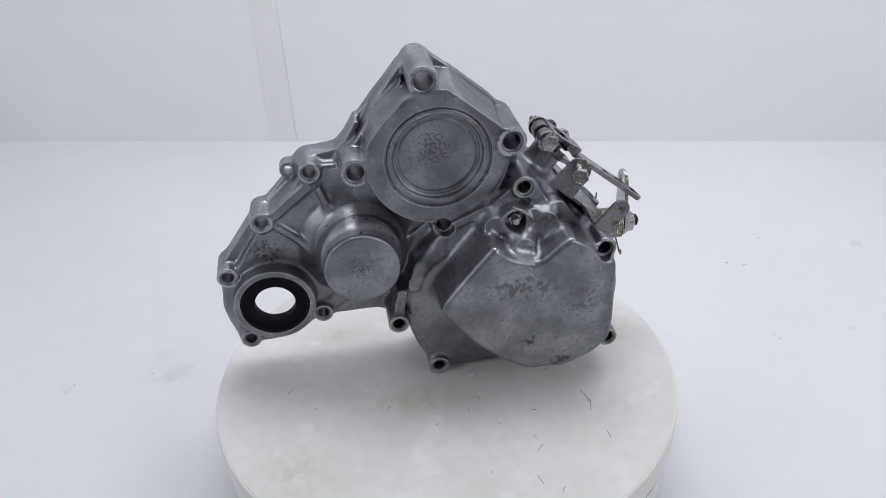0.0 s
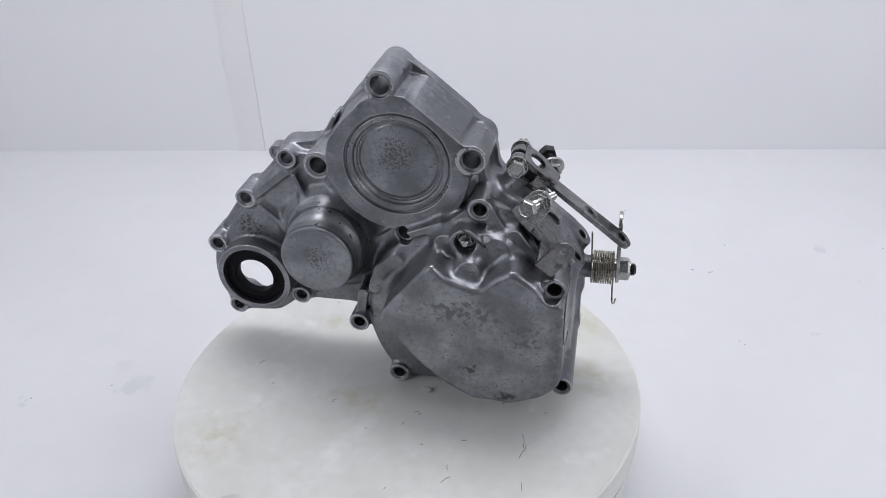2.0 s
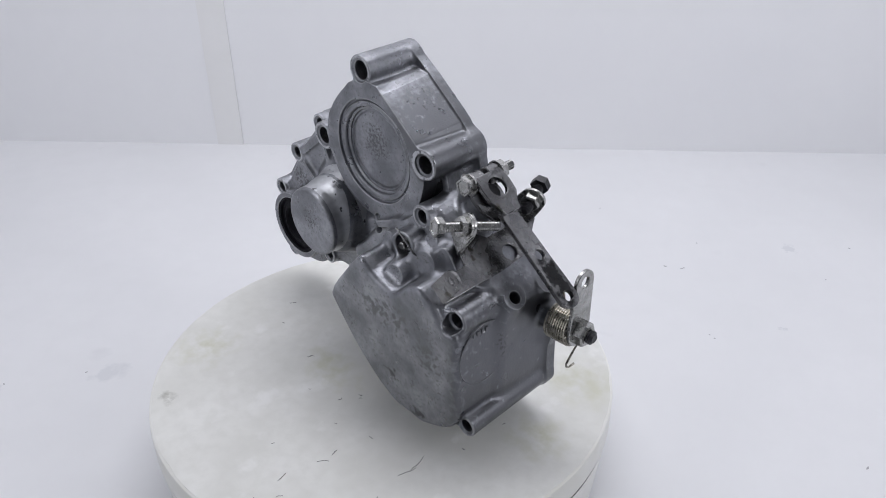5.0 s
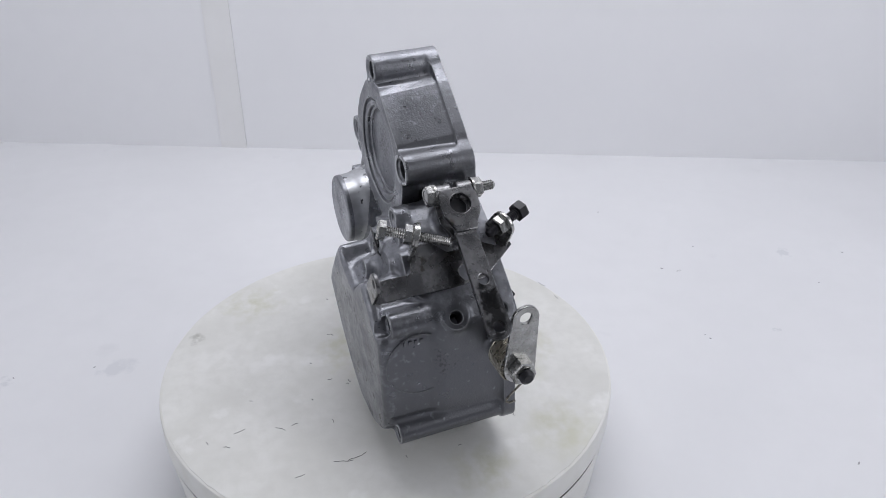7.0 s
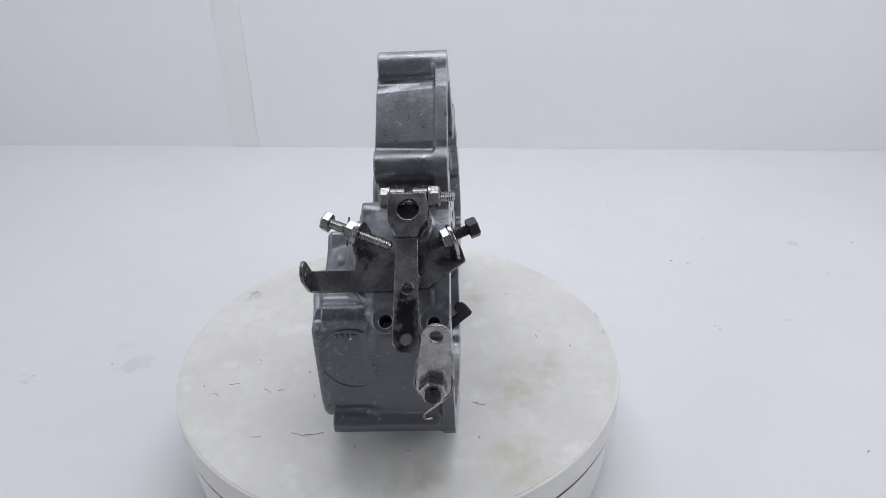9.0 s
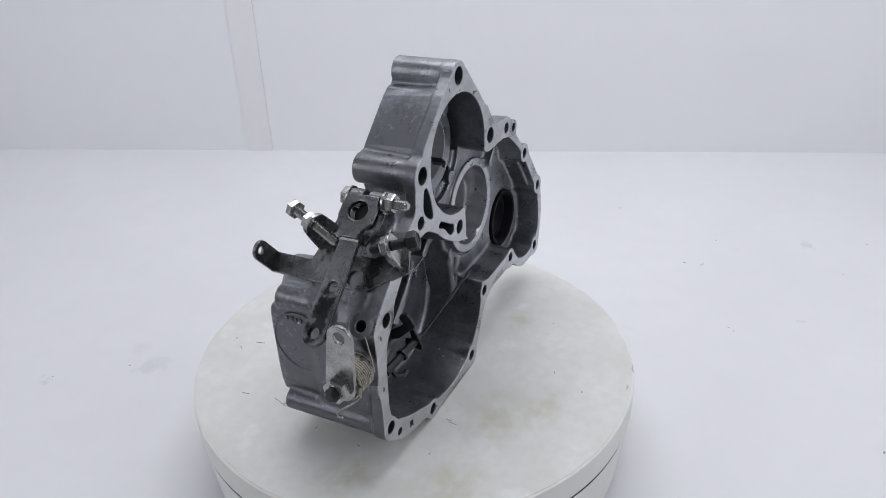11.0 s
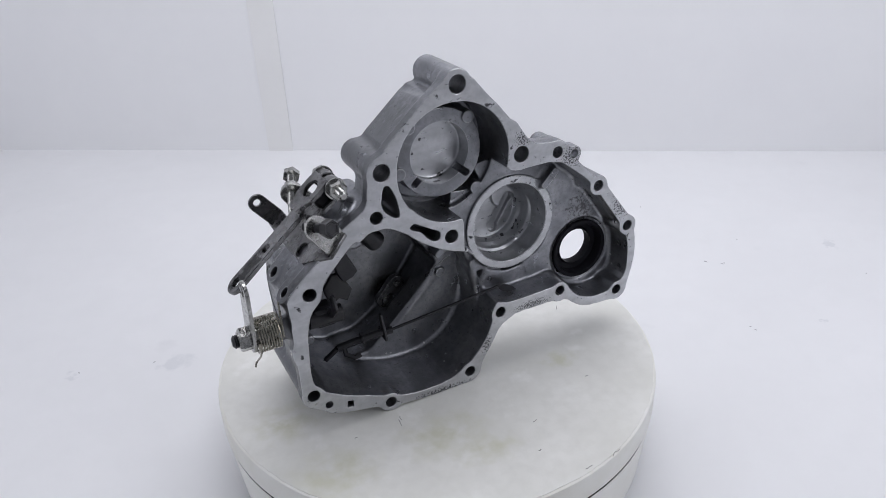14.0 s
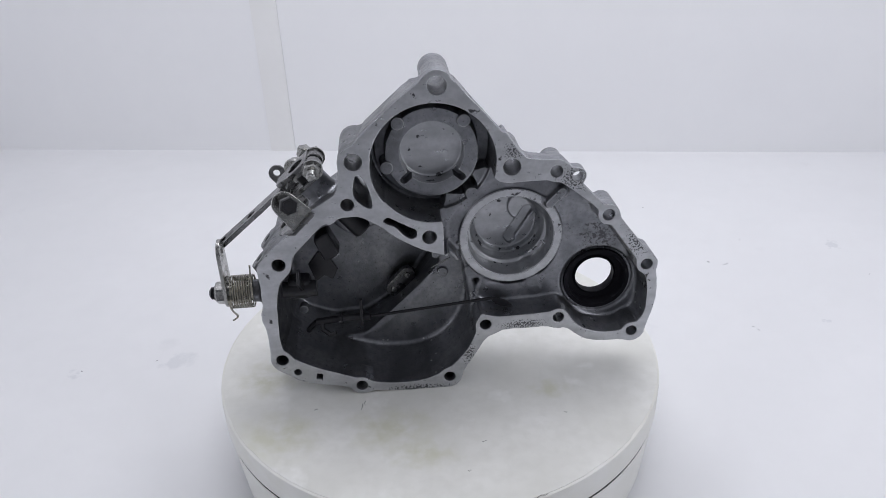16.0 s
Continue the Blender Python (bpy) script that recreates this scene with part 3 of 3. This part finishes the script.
    c.add(c.circle(3.2, 164, 33), -41, -34.5, 1.0)
    c.add(seat, -40, -21, 1.2)
    for x, z in ((-20.5, 185), (20.5, 185.5), (29, 157), (-24.5, 136)):
        c.add(c.circle(x, z, 4.2), -40, -19.2, 1)
    c.add(c.polygon([(-8, 135), (-20, 134), (-24, 122), (-14, 116), (-6, 120)]), -40, -24, 3)
    c.add(c.polygon([(-24, 150), (-30, 138), (-38, 140), (-34, 152)]), -40, -23, 3)
    ring = np.maximum(c.circle(-49.5, 104, 34.4), -c.circle(-49.5, 104, 28.6))
    c.add(ring, -42, -17.5, 1.0)
    c.add(np.maximum(c.circle(-49.5, 103.5, 30), -c.circle(-49.5, 103.5, 25.3)), -44, -37, 0.8)
    c.add(c.circle(-49.5, 103, 24), -56, -50, 0.8)
    for a, b in (((-53, 88), (-66, 108)), ((-53, 88), (-54, 86))):
        c.cut(c.capsule(a, b, 3.6), -53.5, -40, 0.8)
    c.add(np.maximum(c.circle(-62, 112, 10), -c.capsule((-53, 88), (-66, 108), 4.5)), -54, -47, 2)
    for a, b, y, r in (((-22, 78), (-40, 72), -22, 3), ((-62, 76), (-66, 62), -20, 2.5), ((-74, 128), (-82, 136), -12, 2.6), ((-14, 100), (0, 88), -30, 3),
                       ((2, 64), (50, 20), -44, 1.6)):
        c.add(c.capsule(a, b, r), min(y - 14, -20), y, 4)
    c.cut(c.polygon(eased([(44.5, 161), (48.5, 161), (51, 147), (43, 139), (38.5, 139), (40.5, 152)])), -30, back, 1.0)
    c.cut(c.polygon(eased([(33.7, 129.8), (30.3, 132.2), (25.6, 129.2), (18.1, 124.7), (12.6, 121.9), (12.9, 117.2), (16.5, 115.8), (21, 118.6), (25.9, 125.3), (31, 127.2)], 1)), -22, back, 1.0)
    for sx in (-1, 1):
        c.cut(c.capsule((sx * 12, 153), (sx * 18.5, 147.5), 2.3), -31, -10, 0.6)
    # nothing inside stands out through the wall
    c.f = np.maximum(c.f, outer)
    # holes and recesses
    for n, (x, z, y, r, hole) in BOSSES.items():
        c.cut(c.circle(x, z, hole), y - 10, back, 0.5)
        c.cut(c.circle(x, z, hole + 1.3), y - 10, y + 0.9, 0.4)
    c.cut(c.circle(-88.3, 151.3, 3.1), -30, back)
    c.cut(c.circle(-109.3, 66, 22.6), -60, back, 0.5)
    ctr = c.circle(3.2, 164.0, 0)
    c.cut(ctr - 31.8, -60, -41.2, 0.3)
    c.cut(np.abs(ctr - 32.2) - 0.8, -60, -40.0, 0.3)
    c.cut(ctr - 27.6, -60, -38.6, 2.0)
    c.cut(np.abs(ctr - 25.2) - 0.8, -60, -36.9, 1.2)
    c.cut(ctr - 24.0, -60, -37.6, 1.2)
    c.cut(c.circle(46.8, 124.4, 6.6), -70, -53, 0.6)
    c.rod(slope(-36.5, 150, -21.7), slope(-36.5, 190, -21.7), 7.0, 0.5, "cut")
    c.rod(slope(19.3, 142, -35.8), slope(19.3, 160, -35.8), 3.6, 0.5, "cut")
    c.rod(slope(21, 142, -9), slope(21, 160, -9), 3.4, 0.5, "cut")
    c.cut(c.circle(99, 20.8, 2.6), -10, back)
    c.cut(c.polygon([(82.5, 17.5), (86.5, 18.6), (87.2, 14), (83, 13)]), -10, back)
    # trueing cut of the joint face
    c.f = np.maximum(c.f, c.ax[1][None, :, None])
    verts, quads = c.surface()
    me = bpy.data.meshes.new("housing")
    me.vertices.add(len(verts))
    me.vertices.foreach_set("co", (verts * MM).astype(np.float32).ravel())
    me.loops.add(quads.size)
    me.loops.foreach_set("vertex_index", quads.astype(np.int32).ravel())
    me.polygons.add(len(quads))
    me.polygons.foreach_set("loop_start", np.arange(0, quads.size, 4, dtype=np.int32))
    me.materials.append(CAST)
    me.materials.append(MACHINED)
    y = verts[quads, 1]
    x, z = verts[quads, 0].mean(1), verts[quads, 2].mean(1)
    flat = y.max(1) - y.min(1) < 0.12
    mid = y.mean(1)
    cut = flat & (mid > -0.5)
    cut |= flat & (np.abs(mid + 17.5) < 0.6) & (np.hypot(x + 49.5, z - 104) < 36)
    cut |= (np.hypot(x + 49.5, z - 104) < 28.9) & (mid > -36) & (mid < -17)
    cut |= (np.hypot(x, z - 164.8) < 20.6) & (mid > -37) & (mid < -21.5)
    cut |= (np.hypot(x + 49.5, z - 103) < 25.6) & (mid > -54.5) & (mid < -36)
    for bx, bz, by, br, _ in BOSSES.values():
        cut |= flat & (np.abs(mid - by) < 0.8) & (np.hypot(x - bx, z - bz) < br)
    me.polygons.foreach_set("material_index", cut.astype(np.int32))
    me.polygons.foreach_set("use_smooth", np.ones(len(quads), bool))
    me.update(calc_edges=True)
    me.validate()
    ob = new("housing", me)
    return tagged(ob, "grey die-cast aluminium housing with bolt bosses and machined joint face")


CASE = new("gear_case")
tagged(CASE, "grey cast aluminium engine gear case with governor levers, on a turntable", "gear case")
HOUSING = cast_housing()
HOUSING.parent, HOUSING.matrix_basis = CASE, AXES


def mm(*p):
    return tuple(c * MM for c in p)


def on_slope(s):
    return lambda a, b, h: Vector(mm(*slope(b, s + h, a)))


def oil_seal():
    bm = bmesh.new()
    lathe(bm, [(13.6 * MM, 0.0085), (13.1 * MM, 0.004), (13.5 * MM, 0.0015), (14.6 * MM, 0.0008), (17.5 * MM, 0.0022), (20.2 * MM, 0.0024), (20.8 * MM, 0.0004), (22.55 * MM, 0),
               (22.55 * MM, 0.0146), (19.8 * MM, 0.0146), (18.6 * MM, 0.0075), (15.0 * MM, 0.0068), (13.6 * MM, 0.0085)], mm(-109.3, -33.2, 66), (0, 1, 0), 64)
    part("oil_seal", bm, RUBBER, CASE, "black rubber oil seal with a raised lip")


def levers():
    # throttle arm: long flat arm with a folded clamp head
    bm = bmesh.new()
    yc = -22.2
    outline = [(yc - 6.2, -23), (yc - 6.6, 10)] + [(yc + 7.2 * math.cos(radians(a)), 35 + 7.2 * math.sin(radians(a))) for a in range(180, -1, -15)] + [(yc + 6.4, 10), (yc + 6.0, -23)]
    sheet(bm, outline, on_slope(172.5), 3.0, [(yc, 35, 3.2), (yc + 0.5, 7.8, 3.1)])
    arm = part("throttle_arm", bm, ARMSTEEL, CASE, "long flat steel throttle arm, its lower half blackened")
    for s, name in ((176.6, "clamp_plate"), (166.0, "clamp_plate")):
        bm = bmesh.new()
        sheet(bm, [(yc - 6, -20), (yc - 7, -24), (yc - 10.2, -30), (yc - 10.6, -38), (yc - 9.5, -46), (yc + 10.5, -46), (yc + 11.8, -38), (yc + 11.2, -30), (yc + 7, -24), (yc + 6, -20)],
              on_slope(s), 2.8, [(yc + 0.8, -36.2, 6.0)])
        part(name, bm, PLATE, arm)
    bm = bmesh.new()
    sheet(bm, [(yc - 6.1, 0), (yc + 6.1, 0), (yc + 6.1, 1), (yc - 6.1, 1)], lambda a, b, h: Vector(mm(*slope(-27 + 8 * b, 176.4 - 3.9 * b + h, a))), 2.9)
    part("arm_bend", bm, PLATE, arm)
    for y0, y1 in ((-32.0, -23.2), (-19.6, -10.4)):
        bm = bmesh.new()
        lathe(bm, [(0, 0), (5.0 * MM, 0), (5.6 * MM, 0.0006), (5.6 * MM, (y1 - y0) * MM - 0.0006), (5.0 * MM, (y1 - y0) * MM), (0, (y1 - y0) * MM)], mm(*slope(-46, 172.8, y0)), (0, 1, 0), 28)
        part("clamp_ear", bm, PLATE, arm)
    bm = bmesh.new()
    lathe(bm, [(0, 0), (5.7 * MM, 0), (5.8 * MM, 0.0225), (5.0 * MM, 0.0233), (0, 0.0233)], mm(*slope(-36.4, 150, yc + 0.8)), slope(0, 1, 0), 28)
    part("pivot_shaft", bm, BLACK, CASE, "blackened steel pivot shaft end")
    bm = bmesh.new()
    hexagon(bm, 5.9 * MM, 0.0045, mm(*slope(-46, 172.8, -33.0)), (0, -1, 0), 6.6 * MM)
    bolt = part("clamp_bolt", bm, ZINC, CASE, "zinc-plated hexagon clamp bolt with nut")
    bm = bmesh.new()
    hexagon(bm, 5.9 * MM, 0.005, mm(*slope(-46, 172.8, -9.2)), (0, 1, 0), 6.6 * MM, False)
    part("nut", bm, ZINC, bolt)
    bm = bmesh.new()
    thread(bm, 2.9 * MM, 0.014, mm(*slope(-46, 172.8, -10)), (0, 1, 0))
    part("threaded_end", bm, ZINC, bolt)

    # stop bracket: sheet plate on the flank with upturned tabs
    bm = bmesh.new()
    sheet(bm, [(-78, -10), (-78, 2.5), (-34, 3), (-12, 1.5), (9, -14), (4, -30), (-8, -28), (-14, -18), (-30, -18), (-38, -26), (-50, -26), (-54, -10)], on_slope(154.2), 2.2, [(-22, -4, 5.0)])
    br = part("stop_bracket", bm, PLATE, CASE, "bent sheet steel stop bracket with two adjusting screws")
    d1 = Vector((0, 37.5, 16.0)).normalized()        # y, u along the two screws
    for name, y, u, sgn in (("screw_tab", -50.0, -25.8, 1), ("screw_tab", 3.0, -22.3, -1)):
        # tab upright to the screw
        ax = Vector((d1.y * sgn, d1.z))
        side = Vector((-ax.y, ax.x)) if sgn > 0 else Vector((ax.y, -ax.x))

        def put(a, b, h, y=y, u=u, ax=ax, side=side):
            return Vector(mm(*slope(u + side.y * a + ax.y * h, b, y + side.x * a + ax.x * h)))
        bm = bmesh.new()
        sheet(bm, [(-9, 154.5), (9, 154.5), (8, 168)] + [(7.6 * math.cos(radians(q)), 172 + 7.6 * math.sin(radians(q))) for q in range(0, 181, 20)] + [(-8, 168)], put, 2.2)
        part(name, bm, ZINC, br)
    bm = bmesh.new()
    sheet(bm, [(-6, 154.4), (6, 154.4)] + [(6 * math.cos(radians(q)), 172 + 6 * math.sin(radians(q))) for q in range(0, 181, 20)],
          lambda a, b, h: Vector(mm(*slope(-4 + a, b, -79.5 + h))), 2.2, [(0, 172.5, 2.4)])
    part("hook_tab", bm, PLATE, br)
    ax3 = Vector(slope(d1.z, 0, d1.y)).normalized()
    # bright adjusting screw in front of the arm
    p0 = Vector(mm(*slope(-33.5, 172.3, -68.5)))
    bm = bmesh.new()
    hexagon(bm, 5.6 * MM, 0.0045, p0 + ax3 * 0.004, -ax3)
    sc = part("adjusting_screw", bm, ZINC, CASE, "zinc-plated adjusting screw with lock nut")
    bm = bmesh.new()
    thread(bm, 2.9 * MM, 0.037, p0 + ax3 * 0.004, ax3)
    part("thread", bm, ZINC, sc)
    bm = bmesh.new()
    hexagon(bm, 5.6 * MM, 0.0045, p0 + ax3 * 0.0145, ax3, 0, False)
    lathe(bm, [(0, 0), (7 * MM, 0), (7 * MM, 0.0014), (0, 0.0014)], p0 + ax3 * 0.0190, ax3, 24)
    part("lock_nut", bm, ZINC, sc)
    # black stop bolt behind the arm
    ax4 = Vector(slope(d1.z, 0, -d1.y)).normalized()
    p1 = Vector(mm(*slope(-28.0, 172.0, 15.2)))
    bm = bmesh.new()
    hexagon(bm, 5.7 * MM, 0.0055, p1 + ax4 * 0.0045, -ax4)
    sc = part("stop_bolt", bm, BLACK, CASE, "blackened stop bolt with bright lock nut")
    bm = bmesh.new()
    thread(bm, 3.0 * MM, 0.022, p1 + ax4 * 0.0045, ax4)
    part("thread", bm, BLACK, sc)
    bm = bmesh.new()
    hexagon(bm, 5.8 * MM, 0.0048, p1 + ax4 * 0.0155, ax4, 7.0 * MM, False)
    part("lock_nut", bm, ZINC, sc)


def stop_lever():
    ax = Vector((1, 0, 0))
    c = mm(120, -9.5, 81.8)
    bm = bmesh.new()
    pts = []
    for k in range(10 * 16 + 1):
        a = 2 * math.pi * k / 16
        pts.append(mm(120.5 + 15.2 * k / 160, -9.5 + 10.6 * math.cos(a), 81.8 + 10.6 * math.sin(a)))
    wire(bm, pts, 0.00060, 6)
    sp = part("return_spring", bm, SPRING, CASE, "coiled steel return spring with hooked ends")
    bm = bmesh.new()
    wire(bm, [mm(135, 1.1, 81.8), mm(135.2, 0.4, 75), mm(135.2, -4, 70), mm(135.4, -12, 63), mm(135.6, -15.8, 59.6), mm(136.2, -16.4, 58.3), mm(137.2, -15, 57.9), mm(138, -11.5, 59)], 0.00066, 6)
    part("hook", bm, SPRING, sp)
    bm = bmesh.new()
    wire(bm, [mm(120.5, 1.1, 81.8), mm(120.3, 0.0, 90), mm(119.8, -3, 104)], 0.00062, 6)
    part("leg", bm, SPRING, sp)
    bm = bmesh.new()
    lathe(bm, [(0, 0), (6.2 * MM, 0), (6.2 * MM, 0.0165), (0, 0.0165)], c, ax, 28)
    part("spindle", bm, ZINC, CASE, "plated steel stop lever spindle")
    bm = bmesh.new()

    def put(a, b, h):
        return Vector(mm(136.4 + h - 0.012 * (b - 80), a, b))
    lo = [(-9.5 + 9.6 * math.cos(radians(q)), 81.8 + 9.6 * math.sin(radians(q))) for q in range(170, 371, 20)]
    hi = [(-6.4 + 8.0 * math.cos(radians(q)), 113.5 + 8.0 * math.sin(radians(q))) for q in range(5, 181, 20)]
    sheet(bm, lo + hi, put, 2.4, [(-6.4, 114, 3.6)])
    lv = part("stop_lever", bm, ZINC, CASE, "short plated stop lever with an eye")
    bm = bmesh.new()
    hexagon(bm, 7.6 * MM, 0.0062, mm(138.9, -9.5, 81.8), ax, 0, False)
    lathe(bm, [(0, 0), (5.2 * MM, 0.0), (5.2 * MM, 0.0068), (0, 0.0068)], mm(138.9, -9.5, 81.8), ax, 24)
    part("nut", bm, ZINC, lv)
    bm = bmesh.new()
    thread(bm, 4.3 * MM, 0.010, mm(138.9, -9.5, 81.8), ax)
    part("threaded_end", bm, BLACK, lv)


def inner_linkage():
    # black governor fork, long thin rod and a bracket in the hollow
    bm = bmesh.new()
    wire(bm, [mm(47, -11, 54.5), mm(6, -11.5, 57.6), mm(-36, -12, 61.2)], 0.0011, 6)
    sheet(bm, [(0, -1.0), (5, -2.8), (12, -2.6), (19, 0), (12, 2.6), (5, 2.8), (0, 1.0)], lambda a, b, h: Vector(mm(-35 - a * 0.87 - b * 0.45, -12.6 + h, 61.2 - a * 0.47 + b * 0.87)), 1.0, (), 0.0003)
    part("governor_rod", bm, BLACK, CASE, "long thin blackened governor rod")
    bm = bmesh.new()
    wire(bm, [mm(47, -11, 54.5), mm(58, -12.5, 54), mm(72, -14.5, 52), mm(84, -16, 50)], 0.0026, 8)
    wire(bm, [mm(66, -13.6, 53), mm(68, -13.8, 52.8)], 0.0040, 10)
    fork = part("governor_fork", bm, BLACK, CASE, "blackened sheet steel governor fork")
    bm = bmesh.new()
    sheet(bm, [(-19, 50), (-7.4, 49), (-6.6, 52), (-13, 66.5), (-16, 66.5), (-14, 56), (-19, 55)], lambda a, b, h: Vector(mm(52 + h, a, b)), 1.8)
    part("fork_ear", bm, BLACK, fork)
    bm = bmesh.new()
    wire(bm, [mm(84, -16, 50), mm(88, -19, 44.5), mm(91, -22, 40)], 0.0020, 6)
    part("fork_finger", bm, BLACK, fork)
    bm = bmesh.new()
    wire(bm, [mm(80, -15, 50.5), mm(80, -12, 46), mm(75, -9, 43.5), mm(71, -9, 44.5)], 0.0017, 6)
    part("fork_finger", bm, BLACK, fork)
    bm = bmesh.new()
    wire(bm, [mm(3.3, -39, 73), mm(-3, -37, 77.5), mm(-9.8, -35, 82.5)], 0.0005, 6)
    part("locating_pin", bm, ZINC, CASE, "thin bright steel pin inside the case")
    bm = bmesh.new()
    lathe(bm, [(0, 0), (5.5 * MM, 0), (5.5 * MM, 0.022), (0, 0.022)], mm(80, -9.5, 80.5), (1, 0, 0), 20)
    box(bm, mm(84, -20, 74), mm(99, -6, 88), 0.003)
    part("spindle_block", bm, BLACK, CASE, "blackened spindle block inside the case")
    bm = bmesh.new()
    sheet(bm, [(1, 99), (2.2, 101.2), (4.2, 102.4), (6.4, 102), (8.4, 100), (11.3, 95.6), (10.8, 94), (6, 90), (0.5, 84.5), (-10, 80), (-12, 84), (-3, 90), (1.5, 93), (3.2, 95.2), (1.6, 97)], lambda a, b, h: Vector(mm(88 + h, a, b)), 2.0)
    part("hook_plate", bm, BLACK, CASE, "blackened hooked plate standing out of the joint face")
    bm = bmesh.new()
    lathe(bm, [(0, 0), (6.5 * MM, 0), (6.5 * MM, 0.026), (0, 0.026)], mm(*slope(-36, 118, -22)), slope(0, 1, 0), 20)
    sheet(bm, [(80, 110.5), (75, 114), (70.2, 115.8), (63.5, 100.8), (68, 97), (74.2, 95.2)], lambda a, b, h: Vector(mm(a, -31 + h, b)), 14, (), 0.0014)
    sheet(bm, [(79, 99), (86, 90), (82, 76.5), (76, 81), (70.4, 77.6), (66.6, 85), (70, 92), (69, 99)], lambda a, b, h: Vector(mm(a, -27 + h, b)), 3, (), 0.0008)
    part("governor_lever", bm, BLACK, CASE, "blackened governor lever boss inside the case")
    # riveted slotted plate at the bottom of the hollow
    bm = bmesh.new()
    d = Vector((13, 0, -14)).normalized()
    sheet(bm, [(-7.5 + 6 * math.cos(radians(q)), 6 * math.sin(radians(q))) for q in range(90, 271, 20)] + [(7.5 + 6 * math.cos(radians(q)), 6 * math.sin(radians(q))) for q in range(-90, 91, 20)],
          lambda a, b, h: Vector(mm(25.2, -68 + h, 49.6)) + Vector((d.x * a - d.z * -b * -1, 0, d.z * a + d.x * b)) * MM, 5.0)
    pl = part("oblong_plug", bm, PLATE, CASE, "oblong steel plate with two rivets")
    for a in (-7.5, 7.5):
        bm = bmesh.new()
        lathe(bm, [(0, 0), (2.6 * MM, 0), (2.2 * MM, 0.001), (0, 0.0012)], Vector(mm(25.2, -63, 49.6)) + d * a * MM, (0, 1, 0), 14)
        part("rivet", bm, ZINC, pl)


def plug_bolt():
    bm = bmesh.new()
    hexagon(bm, 4.6 * MM, 0.004, mm(46.8, -53.6, 124.4), (0, -1, 0), 5.8 * MM)
    lathe(bm, [(0, 0), (2.4 * MM, 0), (2.4 * MM, 0.006), (1.8 * MM, 0.0066), (0, 0.0066)], mm(46.8, -55, 124.4), (0, -1, 0), 14)
    part("plug_bolt", bm, ZINC, CASE, "small bright hexagon plug bolt in its recess")
    bm = bmesh.new()
    wire(bm, [mm(44, -62, 136), mm(51, -62.5, 131), mm(58.5, -62.5, 125), mm(60, -60, 122)], 0.0006, 6)
    part("clip_wire", bm, PLATE, CASE, "thin steel clip wire beside the plug")


def cast_marks():
    # round witness mark and raised foundry marks on the flank
    bm = bmesh.new()
    wire(bm, [mm(108.0 + 0.035 * (22.8 + 20 * math.cos(q)) + 0.0094 * (12 - 20 * math.sin(q)), -57 + 20 * math.cos(q), 78 + 20 * math.sin(q)) for q in (2 * math.pi * k / 48 for k in range(9, 40))], 0.0004, 5)
    part("witness_mark", bm, MARK, CASE)
    for n, (y, w) in enumerate(((-66, 1.2), (-63, 2.0), (-59.5, 1.4), (-56.5, 2.0), (-50, 2.6))):
        bm = bmesh.new()
        box(bm, mm(106.4, y, 92.2), mm(108.15 + 0.035 * (y + 79.8), y + w, 95.0), 0.0003)
        part("foundry_mark", bm, MARK, CASE)


oil_seal()
levers()
stop_lever()
inner_linkage()
plug_bolt()
cast_marks()


# ---- small things on the turntable ----
def chip():
    rnd = random.Random(9)
    bm = bmesh.new()
    bmesh.ops.create_icosphere(bm, subdivisions=2, radius=1)
    for v in bm.verts:
        v.co = Vector((v.co.x * 0.0042, v.co.y * 0.0028, v.co.z * 0.0014)) * rnd.uniform(0.75, 1.1)
    for v in bm.verts:
        v.co += Vector((0.0176, -0.0102, 0.0013))
    return tagged(link_mesh("plastic_chip", bm, CHIP), "small pale plastic chip lying on the turntable plate", "chip")


CHIP_OB = chip()


def floor_specks():
    rnd = random.Random(21)
    for x, y, size in ((0.2792, 0.2331, 0.0026), (0.2974, 0.2287, 0.0014), (0.2882, 0.1094, 0.0016), (0.2406, 0.3640, 0.0016), (0.3269, 0.2778, 0.0018), (0.2947, 0.2270, 0.0020),
                       (0.3451, -0.0485, 0.0024), (0.431, 0.1989, 0.0014), (0.2853, 0.1148, 0.0013), (0.484, 0.258, 0.0016), (-0.3196, 0.0784, 0.0018), (-0.2565, 0.0906, 0.0016)):
        bm = bmesh.new()
        n = 7
        ring = [(size * rnd.uniform(0.5, 1.0) * math.cos(k * 2 * math.pi / n), size * 0.5 * rnd.uniform(0.5, 1.0) * math.sin(k * 2 * math.pi / n)) for k in range(n)]
        low = [bm.verts.new((a, b, 0)) for a, b in ring]
        top = [bm.verts.new((a * 0.7, b * 0.7, 0.0003)) for a, b in ring]
        for k in range(n):
            bm.faces.new((low[k], low[(k + 1) % n], top[(k + 1) % n], top[k]))
        bm.faces.new(top)
        ob = link_mesh("speck", bm, FLECK)
        ob.matrix_world = pose(x, y, FLOOR_Z, 0, 0, rnd.uniform(0, 180))
        tagged(ob, "tiny grey speck of dirt on the white table sheet", "speck", group="specks on the table sheet")


floor_specks()


def motions():
    rows = [(t, pose(0, 0, 0, 0, 0, -a)) for t, a in SPIN]
    walk(PLATE_OB, rows)
    walk(CASE, rows)
    walk(CHIP_OB, rows)


motions()
